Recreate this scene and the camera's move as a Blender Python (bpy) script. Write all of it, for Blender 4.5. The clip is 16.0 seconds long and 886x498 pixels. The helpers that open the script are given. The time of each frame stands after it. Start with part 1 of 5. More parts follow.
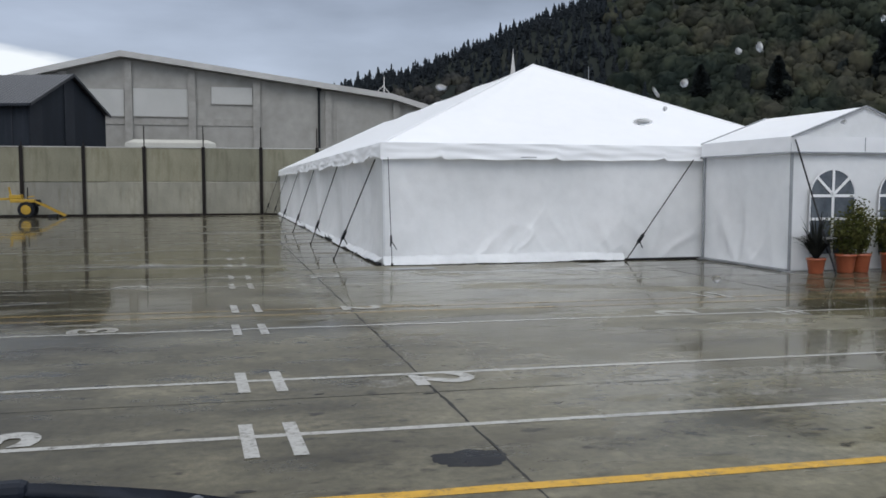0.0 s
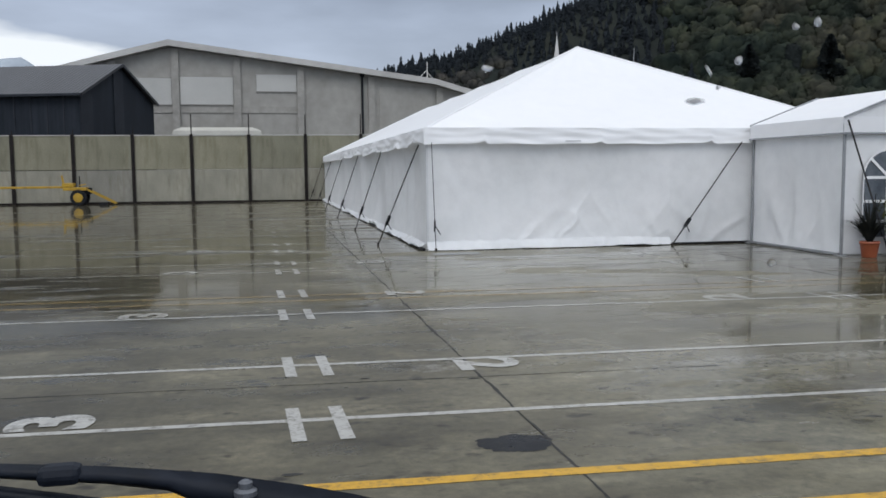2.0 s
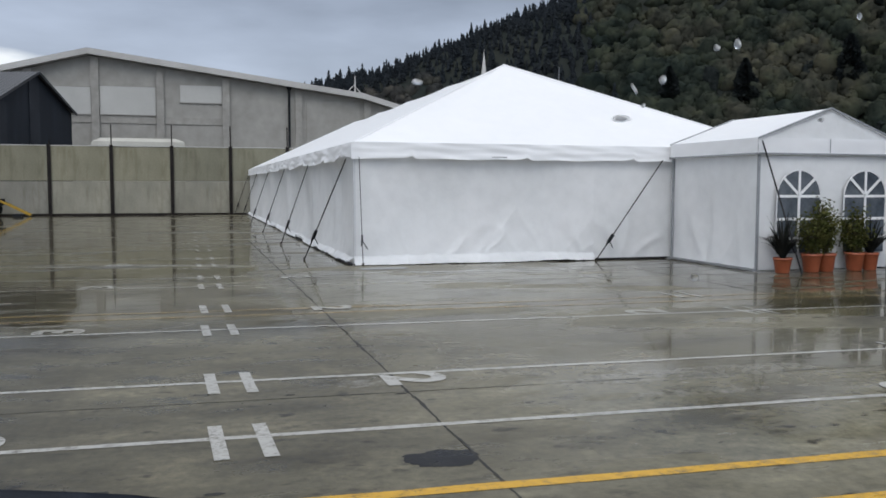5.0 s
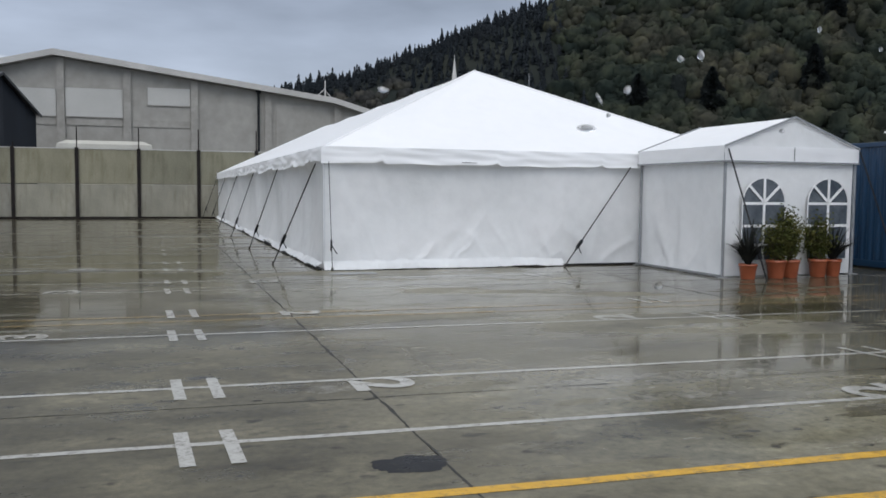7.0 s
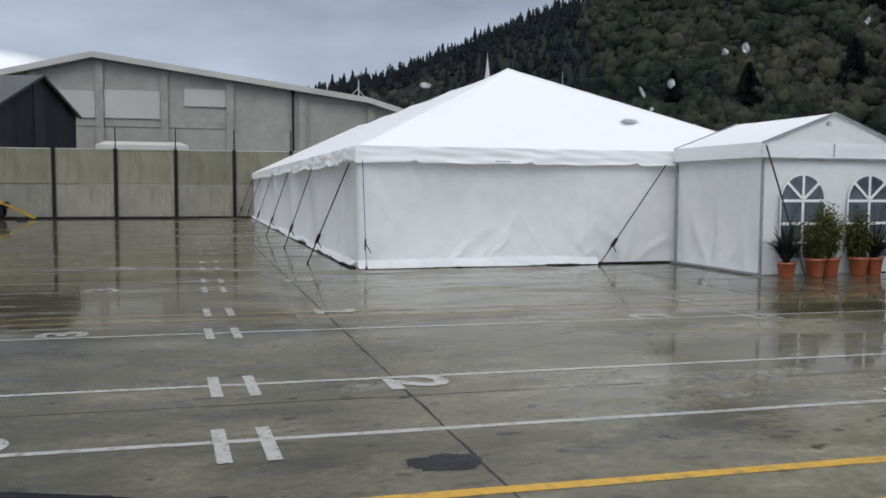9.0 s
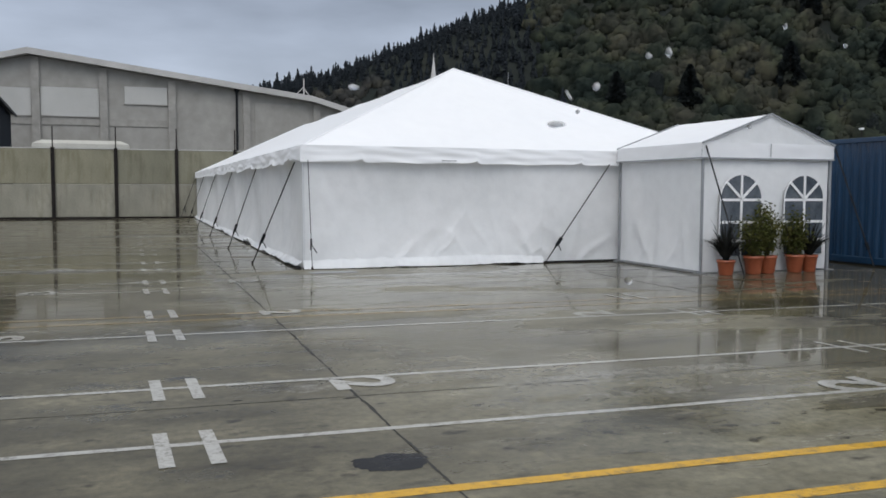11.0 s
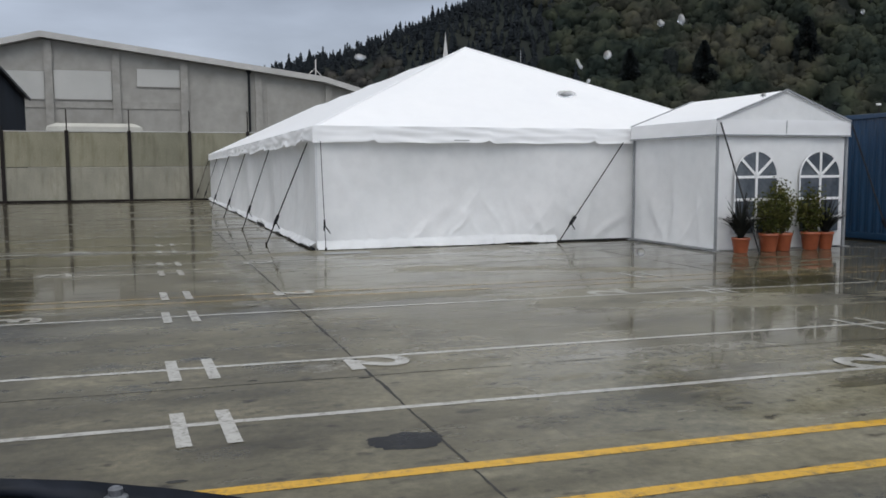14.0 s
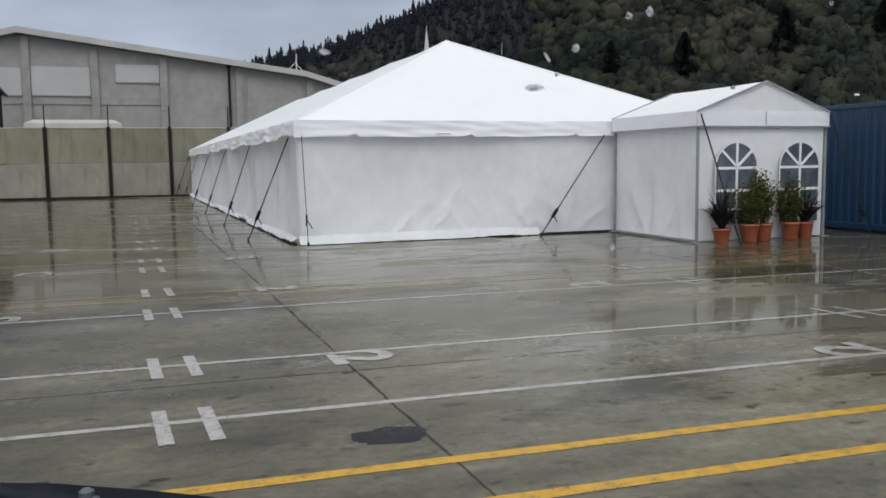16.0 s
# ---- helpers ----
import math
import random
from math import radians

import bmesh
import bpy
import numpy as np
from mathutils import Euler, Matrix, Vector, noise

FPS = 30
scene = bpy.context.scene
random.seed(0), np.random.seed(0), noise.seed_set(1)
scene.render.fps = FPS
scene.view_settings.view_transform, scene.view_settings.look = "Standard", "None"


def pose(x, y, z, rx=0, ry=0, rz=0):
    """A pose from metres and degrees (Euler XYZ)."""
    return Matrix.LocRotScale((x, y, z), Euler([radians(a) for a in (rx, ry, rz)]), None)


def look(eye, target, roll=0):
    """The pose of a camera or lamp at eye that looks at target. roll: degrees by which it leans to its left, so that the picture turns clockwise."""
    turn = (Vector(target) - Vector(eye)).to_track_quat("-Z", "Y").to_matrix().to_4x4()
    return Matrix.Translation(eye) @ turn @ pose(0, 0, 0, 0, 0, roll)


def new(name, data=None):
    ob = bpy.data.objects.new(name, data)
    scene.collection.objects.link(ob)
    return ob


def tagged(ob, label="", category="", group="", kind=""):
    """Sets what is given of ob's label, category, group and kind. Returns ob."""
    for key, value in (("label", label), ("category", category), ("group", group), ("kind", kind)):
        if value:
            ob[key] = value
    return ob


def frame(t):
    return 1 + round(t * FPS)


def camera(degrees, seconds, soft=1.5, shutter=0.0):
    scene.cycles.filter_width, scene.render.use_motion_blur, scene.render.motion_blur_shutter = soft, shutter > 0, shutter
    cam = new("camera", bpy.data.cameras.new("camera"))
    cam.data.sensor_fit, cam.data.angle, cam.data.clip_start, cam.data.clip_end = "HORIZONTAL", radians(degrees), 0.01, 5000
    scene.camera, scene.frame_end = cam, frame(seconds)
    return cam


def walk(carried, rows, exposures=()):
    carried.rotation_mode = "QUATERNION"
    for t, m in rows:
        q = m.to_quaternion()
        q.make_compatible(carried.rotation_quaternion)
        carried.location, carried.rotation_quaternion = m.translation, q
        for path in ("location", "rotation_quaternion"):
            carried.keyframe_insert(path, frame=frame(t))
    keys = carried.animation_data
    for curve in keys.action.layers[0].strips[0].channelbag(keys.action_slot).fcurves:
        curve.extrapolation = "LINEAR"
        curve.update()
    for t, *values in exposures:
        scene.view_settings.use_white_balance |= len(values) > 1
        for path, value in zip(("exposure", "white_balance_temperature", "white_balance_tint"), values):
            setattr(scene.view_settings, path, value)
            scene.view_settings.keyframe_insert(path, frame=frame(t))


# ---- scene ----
cam = camera(54.5, 16.0, soft=1.65)
PATH = [
    (0, (-3.033, -16.49, 1.551), (-2.536, -14.558, 1.405), -0.0),
    (0.5, (-3.033, -16.488, 1.551), (-2.561, -14.551, 1.394), -0.1),
    (1, (-3.033, -16.489, 1.55), (-2.588, -14.546, 1.382), -0.3),
    (1.5, (-3.033, -16.486, 1.55), (-2.628, -14.536, 1.373), -0.4),
    (2, (-3.033, -16.483, 1.55), (-2.636, -14.531, 1.37), -0.5),
    (2.5, (-3.034, -16.486, 1.549), (-2.64, -14.533, 1.371), -0.6),
    (3, (-3.035, -16.485, 1.549), (-2.647, -14.531, 1.365), -0.7),
    (3.5, (-3.035, -16.485, 1.549), (-2.642, -14.532, 1.371), -0.6),
    (4, (-3.034, -16.48, 1.549), (-2.513, -14.557, 1.379), 0.0),
    (4.2, (-3.034, -16.48, 1.549), (-2.477, -14.566, 1.389), 0.0),
    (6.3, (-3.032, -16.478, 1.55), (-2.466, -14.565, 1.414), 0.3),
    (6.5, (-3.032, -16.478, 1.55), (-2.453, -14.569, 1.418), 0.3),
    (7, (-3.031, -16.48, 1.551), (-2.402, -14.586, 1.417), 0.5),
    (7.5, (-3.031, -16.483, 1.551), (-2.401, -14.59, 1.404), 0.4),
    (8, (-3.036, -16.476, 1.549), (-2.472, -14.564, 1.389), 0.3),
    (8.2, (-3.036, -16.476, 1.549), (-2.484, -14.56, 1.398), 0.3),
    (10.3, (-3.035, -16.482, 1.549), (-2.446, -14.576, 1.416), 0.2),
    (10.5, (-3.035, -16.482, 1.549), (-2.43, -14.581, 1.413), 0.2),
    (11, (-3.027, -16.485, 1.55), (-2.355, -14.606, 1.412), 0.2),
    (11.5, (-3.017, -16.481, 1.55), (-2.337, -14.607, 1.387), -0.3),
    (12, (-3.015, -16.483, 1.55), (-2.331, -14.61, 1.388), -0.5),
    (12.5, (-3.015, -16.483, 1.549), (-2.348, -14.605, 1.379), -0.6),
    (13, (-3.019, -16.482, 1.548), (-2.361, -14.602, 1.369), -0.4),
    (13.5, (-3.024, -16.479, 1.545), (-2.385, -14.593, 1.363), -0.2),
    (14, (-3.023, -16.481, 1.545), (-2.382, -14.596, 1.361), -0.3),
    (14.5, (-3.023, -16.481, 1.545), (-2.387, -14.594, 1.358), -0.5),
    (15, (-3.021, -16.48, 1.545), (-2.38, -14.595, 1.354), -0.5),
    (15.5, (-3.018, -16.479, 1.545), (-2.356, -14.602, 1.348), -0.5),
    (16, (-3.013, -16.479, 1.546), (-2.336, -14.608, 1.347), -0.8),
]
walk(cam, [(t, look(eye, target, roll)) for t, eye, target, roll in PATH], [(0, -0.17, 6330, 10), (8, -0.16, 6380, 10), (11, -0.17, 6470, 10), (12.5, -0.17, 6550, 10), (16, -0.2, 6510, 10)])

# ---- light ----
world = bpy.data.worlds.new("overcast_sky")
scene.world = world
world.use_nodes = True
wn, wl = world.node_tree.nodes, world.node_tree.links
wn.clear()
w_out = wn.new("ShaderNodeOutputWorld")
w_bg = wn.new("ShaderNodeBackground")
w_sky = wn.new("ShaderNodeTexSky")
w_sky.sky_type = "NISHITA"
w_sky.sun_disc = False
w_sky.sun_elevation = radians(47)
w_sky.sun_rotation = radians(209)
w_co = wn.new("ShaderNodeTexCoord")
w_sep = wn.new("ShaderNodeSeparateXYZ")
wl.new(w_co.outputs["Generated"], w_sep.inputs[0])
# overcast: brighter towards the zenith
w_up = wn.new("ShaderNodeMapRange")
w_up.inputs[1].default_value, w_up.inputs[2].default_value = 0.02, 0.75
wl.new(w_sep.outputs["Z"], w_up.inputs[0])
w_grad = wn.new("ShaderNodeValToRGB")
w_grad.color_ramp.elements[0].color = (0.43, 0.475, 0.56, 1)
w_grad.color_ramp.elements[1].color = (1.22, 1.25, 1.30, 1)
w_mid = w_grad.color_ramp.elements.new(0.35)
w_mid.color = (0.37, 0.425, 0.53, 1)
wl.new(w_up.outputs[0], w_grad.inputs[0])
# cloud texture, flattened towards the horizon
w_map = wn.new("ShaderNodeMapping")
w_map.inputs["Scale"].default_value = (1.6, 1.6, 6.0)
wl.new(w_co.outputs["Generated"], w_map.inputs[0])
w_noise = wn.new("ShaderNodeTexNoise")
w_noise.inputs["Scale"].default_value = 2.1
w_noise.inputs["Detail"].default_value = 6
wl.new(w_map.outputs[0], w_noise.inputs["Vector"])
w_cl = wn.new("ShaderNodeMapRange")
w_cl.inputs[1].default_value, w_cl.inputs[2].default_value = 0.3, 0.7
w_cl.inputs[3].default_value, w_cl.inputs[4].default_value = 0.72, 1.25
wl.new(w_noise.outputs[0], w_cl.inputs[0])
w_back = wn.new("ShaderNodeMapRange")
w_back.interpolation_type = "SMOOTHSTEP"
w_back.inputs[1].default_value, w_back.inputs[2].default_value = 0.35, -0.75
w_back.inputs[3].default_value, w_back.inputs[4].default_value = 1.0, 1.75
wl.new(w_sep.outputs["Y"], w_back.inputs[0])
w_cl2 = wn.new("ShaderNodeMath")
w_cl2.operation = "MULTIPLY"
wl.new(w_cl.outputs[0], w_cl2.inputs[0])
wl.new(w_back.outputs[0], w_cl2.inputs[1])
w_mul = wn.new("ShaderNodeMixRGB")
w_mul.blend_type = "MULTIPLY"
w_mul.inputs[0].default_value = 1
wl.new(w_grad.outputs[0], w_mul.inputs[1])
wl.new(w_cl2.outputs[0], w_mul.inputs[2])
# the bright break low in the clouds, beyond the warehouse
w_dot = wn.new("ShaderNodeVectorMath")
w_dot.operation = "DISTANCE"
w_dot.inputs[1].default_value = (-0.30, 0.94, 0.10)
w_squash = wn.new("ShaderNodeMapping")
w_squash.inputs["Scale"].default_value = (1, 1, 2.6)
w_squash.inputs["Location"].default_value = (0, 0, -0.13)
wl.new(w_co.outputs["Generated"], w_squash.inputs[0])
wl.new(w_squash.outputs[0], w_dot.inputs[0])
w_wob = wn.new("ShaderNodeMath")
w_wob.operation = "MULTIPLY_ADD"
w_wob.inputs[1].default_value = 0.35
wl.new(w_noise.outputs[0], w_wob.inputs[0])
wl.new(w_dot.outputs["Value"], w_wob.inputs[2])
w_brk = wn.new("ShaderNodeMapRange")
w_brk.inputs[1].default_value, w_brk.inputs[2].default_value = 0.392, 0.345
w_brk.inputs[3].default_value, w_brk.inputs[4].default_value = 0.0, 1.0
wl.new(w_wob.outputs[0], w_brk.inputs[0])
w_mix = wn.new("ShaderNodeMixRGB")
w_mix.inputs[2].default_value = (1.0, 1.03, 1.05, 1)
wl.new(w_brk.outputs[0], w_mix.inputs[0])
wl.new(w_mul.outputs[0], w_mix.inputs[1])
w_skymul = wn.new("ShaderNodeMixRGB")
w_skymul.blend_type = "ADD"
w_skymul.inputs[0].default_value = 0.012
wl.new(w_mix.outputs[0], w_skymul.inputs[1])
wl.new(w_sky.outputs[0], w_skymul.inputs[2])
wl.new(w_skymul.outputs[0], w_bg.inputs["Color"])
w_bg.inputs["Strength"].default_value = 1.0
wl.new(w_bg.outputs[0], w_out.inputs["Surface"])

sun = new("sun", bpy.data.lights.new("sun", "SUN"))
sun.data.energy = 0.8
sun.data.angle = radians(25)
sun.data.color = (1.0, 0.97, 0.93)
sun.matrix_world = look((-15, -27, 34), (0, 0, 0))


# ---- materials ----
def material(name):
    m = bpy.data.materials.new(name)
    m.use_nodes = True
    return m, m.node_tree.nodes, m.node_tree.links, m.node_tree.nodes["Principled BSDF"]


def noise_node(n, l, scale, detail=5, stretch=(1, 1, 1), rough=0.55):
    co = n.new("ShaderNodeTexCoord")
    mp = n.new("ShaderNodeMapping")
    mp.inputs["Scale"].default_value = stretch
    tx = n.new("ShaderNodeTexNoise")
    tx.inputs["Scale"].default_value = scale
    tx.inputs["Detail"].default_value = detail
    tx.inputs["Roughness"].default_value = rough
    l.new(co.outputs["Object"], mp.inputs[0])
    l.new(mp.outputs[0], tx.inputs["Vector"])
    return tx


def ramp(n, l, source, stops):
    r = n.new("ShaderNodeValToRGB")
    els = r.color_ramp.elements
    while len(els) < len(stops):
        els.new(0.5)
    for e, (p, c) in zip(els, stops):
        e.position = p
        e.color = (*c, 1) if len(c) == 3 else (c[0], c[0], c[0], 1)
    l.new(source, r.inputs[0])
    return r


def mix(n, l, fac, a, b, how="MIX"):
    m = n.new("ShaderNodeMixRGB")
    m.blend_type = how
    for i, v in enumerate((fac, a, b)):
        if hasattr(v, "links"):
            l.new(v, m.inputs[i])
        elif i == 0:
            m.inputs[0].default_value = v
        else:
            m.inputs[i].default_value = (*v, 1)
    return m.outputs[0]


def bump(n, l, height, strength, distance, bsdf):
    b = n.new("ShaderNodeBump")
    b.inputs["Strength"].default_value = strength
    b.inputs["Distance"].default_value = distance
    l.new(height, b.inputs["Height"])
    l.new(b.outputs[0], bsdf.inputs["Normal"])


def plain(name, dark, light, scale=4, rough=0.6, metal=0.0, grain=60, bump_by=0.2, depth=0.004, stretch=(1, 1, 1)):
    """A surface with stains at one scale and grain at another."""
    m, n, l, p = material(name)
    big = noise_node(n, l, scale, 5, stretch)
    fine = noise_node(n, l, grain, 3, stretch)
    c1 = ramp(n, l, big.outputs[0], [(0.3, dark), (0.7, light)])
    c2 = ramp(n, l, fine.outputs[0], [(0.25, (0.82,)), (0.75, (1.12,))])
    l.new(mix(n, l, 1.0, c1.outputs[0], c2.outputs[0], "MULTIPLY"), p.inputs["Base Color"])
    rr = ramp(n, l, big.outputs[0], [(0.3, (max(0.02, rough - 0.1),)), (0.7, (min(1, rough + 0.1),))])
    l.new(rr.outputs[0], p.inputs["Roughness"])
    p.inputs["Metallic"].default_value = metal
    bump(n, l, fine.outputs[0], bump_by, depth, p)
    return m


def wet_surface(name, paint=None, wear=(0.33, 0.47)):
    """Rain-wet concrete with films of water; with a paint colour, the worn road paint on it."""
    m, n, l, p = material(name)
    co = n.new("ShaderNodeNewGeometry")

    def at(scale, detail, stretch=(1, 1, 1), rough=0.55):
        mp = n.new("ShaderNodeMapping")
        mp.inputs["Scale"].default_value = stretch
        tx = n.new("ShaderNodeTexNoise")
        tx.inputs["Scale"].default_value = scale
        tx.inputs["Detail"].default_value = detail
        tx.inputs["Roughness"].default_value = rough
        l.new(co.outputs["Position"], mp.inputs[0])
        l.new(mp.outputs[0], tx.inputs["Vector"])
        return tx.outputs[0]

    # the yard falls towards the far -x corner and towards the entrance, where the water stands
    xyz = n.new("ShaderNodeSeparateXYZ")
    l.new(co.outputs["Position"], xyz.inputs[0])

    def span(axis, lo, hi, a, b):
        mr = n.new("ShaderNodeMapRange")
        for k, v in zip((1, 2, 3, 4), (lo, hi, a, b)):
            mr.inputs[k].default_value = v
        l.new(xyz.outputs[axis], mr.inputs[0])
        return mr.outputs[0]

    def times(a, b, how="MULTIPLY"):
        s = n.new("ShaderNodeMath")
        s.operation = how
        l.new(a, s.inputs[0])
        l.new(b, s.inputs[1])
        return s.outputs[0]

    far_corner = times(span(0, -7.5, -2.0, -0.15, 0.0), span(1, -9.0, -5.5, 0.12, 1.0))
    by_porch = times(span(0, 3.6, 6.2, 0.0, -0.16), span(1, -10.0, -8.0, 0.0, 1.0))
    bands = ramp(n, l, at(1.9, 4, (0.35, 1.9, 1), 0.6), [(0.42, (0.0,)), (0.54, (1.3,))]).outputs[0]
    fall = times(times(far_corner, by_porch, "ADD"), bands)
    tone_down = times(span(0, -6.0, -1.0, -0.16, 0.0), by_porch, "ADD")

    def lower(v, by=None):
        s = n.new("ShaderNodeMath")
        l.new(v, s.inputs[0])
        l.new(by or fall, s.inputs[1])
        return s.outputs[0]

    broad = at(0.16, 5)
    mid = at(0.9, 6, (0.6, 1.2, 1), 0.6)
    blot = at(2.1, 7, (0.8, 1.3, 1), 0.68)
    film = at(1.5, 8, (0.55, 1.7, 1), 0.72)
    fine = at(14, 5, (1, 1, 1), 0.65)
    grit = at(110, 2)
    c = ramp(n, l, broad, [(0.3, (0.088, 0.078, 0.051)), (0.52, (0.132, 0.121, 0.084)), (0.75, (0.172, 0.160, 0.120))])
    c = mix(n, l, 1.0, c.outputs[0], ramp(n, l, mid, [(0.28, (0.55, 0.53, 0.48)), (0.5, (1.0, 1.0, 0.98)), (0.75, (1.28, 1.27, 1.24))]).outputs[0], "MULTIPLY")
    c = mix(n, l, 1.0, c, ramp(n, l, fine, [(0.28, (0.64,)), (0.5, (1.0,)), (0.72, (1.3,))]).outputs[0], "MULTIPLY")
    c = mix(n, l, 1.0, c, ramp(n, l, grit, [(0.25, (0.85,)), (0.75, (1.12,))]).outputs[0], "MULTIPLY")
    c = mix(n, l, 1.0, c, ramp(n, l, blot, [(0.30, (0.35, 0.33, 0.29)), (0.40, (0.85, 0.84, 0.80)), (0.55, (1.0, 1.0, 1.0)), (0.70, (1.45, 1.44, 1.42))]).outputs[0], "MULTIPLY")
    spot = at(5.5, 4, (0.7, 1.2, 1), 0.5)
    c = mix(n, l, 1.0, c, ramp(n, l, spot, [(0.29, (0.26, 0.24, 0.22)), (0.38, (1.0, 1.0, 1.0))]).outputs[0], "MULTIPLY")
    # darkening put into the colour against sky sheen, towards -x and the entrance
    c = mix(n, l, 1.0, c, ramp(n, l, lower(mix(n, l, 0.35, (0.5, 0.5, 0.5), mid), tone_down), [(0.36, (0.55, 0.54, 0.53)), (0.50, (1.0, 1.0, 1.0))]).outputs[0], "MULTIPLY")
    if paint:
        worn = mix(n, l, 0.45, at(7, 6, (1, 1, 1), 0.7), at(38, 4, (1, 1, 1), 0.7))
        mask = ramp(n, l, worn, [(wear[0], (0.08 if wear[0] < 0.4 else 0.0,)), (wear[1], (0.95,))])
        tint = mix(n, l, 1.0, paint, ramp(n, l, fine, [(0.3, (0.82,)), (0.7, (1.05,))]).outputs[0], "MULTIPLY")
        c = mix(n, l, mask.outputs[0], c, tint)
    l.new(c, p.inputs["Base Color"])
    wet = mix(n, l, 0.72, mix(n, l, 0.4, broad, mid), film)
    r = ramp(n, l, lower(wet), [(0.38, (0.03,)), (0.48, (0.07,)), (0.56, (0.20,)), (0.68, (0.42,))])
    drained = ramp(n, l, lower(at(0.42, 5, (0.45, 1.25, 1), 0.62)), [(0.51, (0.0,)), (0.56, (0.34,))])
    near_dry = times(span(1, -8.2, -6.2, 0.36, 0.0), span(0, -1.5, 1.5, 1.0, 0.0))
    dry = mix(n, l, 1.0, ramp(n, l, blot, [(0.36, (0.55,)), (0.5, (1.0,))]).outputs[0], near_dry, "MULTIPLY")
    rough = mix(n, l, 1.0, r.outputs[0], drained.outputs[0], "LIGHTEN")
    l.new(mix(n, l, 1.0, rough, dry, "LIGHTEN"), p.inputs["Roughness"])
    p.inputs["IOR"].default_value = 1.22
    ripple = mix(n, l, 0.72, fine, at(2.2, 5, (0.4, 2.2, 1)))
    bump(n, l, ripple, 0.12, 0.005, p)
    return m


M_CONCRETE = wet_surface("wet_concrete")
M_WHITE_PAINT = wet_surface("white_road_paint", (0.36, 0.355, 0.33), (0.35, 0.50))
M_FADED_WHITE = wet_surface("faded_white_paint", (0.35, 0.342, 0.31), (0.34, 0.52))
M_YELLOW_PAINT = wet_surface("yellow_road_paint", (0.50, 0.285, 0.025), (0.35, 0.49))
M_OLD_YELLOW = wet_surface("faded_yellow_road_paint", (0.25, 0.185, 0.09), (0.34, 0.52))
M_PUDDLE = wet_surface("dark_puddle", (0.055, 0.048, 0.030), (0.36, 0.60))
M_SMEAR = wet_surface("scuffed_white_paint", (0.25, 0.245, 0.225), (0.47, 0.68))
M_WORN_LINE = wet_surface("worn_pale_line", (0.27, 0.24, 0.17), (0.42, 0.60))
M_COVER = plain("grey_cover_plate", (0.16, 0.165, 0.17), (0.24, 0.245, 0.25), 3, 0.35)
M_TAR = plain("tar_joint", (0.010, 0.010, 0.009), (0.026, 0.025, 0.022), 6, 0.8)
M_PATCH = wet_surface("bitumen_patch", (0.014, 0.015, 0.018), (0.30, 0.46))
M_EARTH = plain("distant_ground", (0.07, 0.07, 0.06), (0.13, 0.13, 0.11), 0.05, 0.6, grain=3)


def fabric(name, dark, light, wrinkle, mottle=0.95):
    m, n, l, p = material(name)
    big = noise_node(n, l, 0.7, 4)
    fine = noise_node(n, l, 3.5, 5)
    c = ramp(n, l, big.outputs[0], [(0.3, dark), (0.7, light)])
    c = mix(n, l, 1.0, c.outputs[0], ramp(n, l, fine.outputs[0], [(0.25, (mottle,)), (0.6, (1.02,))]).outputs[0], "MULTIPLY")
    l.new(c, p.inputs["Base Color"])
    p.inputs["Roughness"].default_value = 0.38
    p.inputs["IOR"].default_value = 1.4
    crease = noise_node(n, l, 0.75, 3, (1.0, 1.0, 0.6), 0.5)
    crease.noise_type = "RIDGED_MULTIFRACTAL"
    crease.inputs["Distortion"].default_value = 0.7
    folds = mix(n, l, 0.22, mix(n, l, 0.5, big.outputs[0], fine.outputs[0]), crease.outputs[0])
    bump(n, l, folds, wrinkle, 0.05, p)
    tr = n.new("ShaderNodeBsdfTranslucent")
    l.new(c, tr.inputs["Color"])
    mx = n.new("ShaderNodeMixShader")
    mx.inputs[0].default_value = 0.22
    out = n["Material Output"]
    l.new(p.outputs[0], mx.inputs[1])
    l.new(tr.outputs[0], mx.inputs[2])
    l.new(mx.outputs[0], out.inputs["Surface"])
    return m


M_ROOF_PVC = fabric("white_pvc_roof", (0.825, 0.83, 0.84), (0.85, 0.852, 0.855), 0.006, 1.0)
M_WALL_PVC = fabric("white_pvc_wall", (0.77, 0.78, 0.78), (0.84, 0.84, 0.84), 0.6)
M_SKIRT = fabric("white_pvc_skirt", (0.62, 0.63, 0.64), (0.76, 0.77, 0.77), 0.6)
M_ALU = plain("dull_aluminium", (0.24, 0.25, 0.26), (0.36, 0.37, 0.38), 5, 0.5, 0.4)
M_STRAP = plain("black_webbing", (0.015, 0.015, 0.016), (0.035, 0.035, 0.035), 9, 0.75)
M_BLACK = plain("black_rubber", (0.008, 0.009, 0.011), (0.02, 0.021, 0.024), 9, 0.55)
M_WIPER = plain("wet_black_paint", (0.004, 0.006, 0.010), (0.011, 0.014, 0.021), 25, 0.5)
M_NUT = plain("grey_metal_nut", (0.08, 0.085, 0.095), (0.15, 0.16, 0.175), 40, 0.4, 0.4)
# opaque: the dark inside and pale reflections are put into the pane's colour
M_PANE = plain("shaded_plastic_pane", (0.04, 0.05, 0.065), (0.12, 0.135, 0.15), 2.6, 0.12, grain=20, bump_by=0.3)
M_MUNTIN = plain("white_plastic_bar", (0.7, 0.7, 0.7), (0.8, 0.8, 0.8), 6, 0.4)
M_TERRACOTTA = plain("terracotta_plastic", (0.24, 0.06, 0.025), (0.34, 0.095, 0.04), 5, 0.45)
M_SOIL = plain("potting_soil", (0.02, 0.015, 0.01), (0.05, 0.035, 0.025), 20, 0.9)
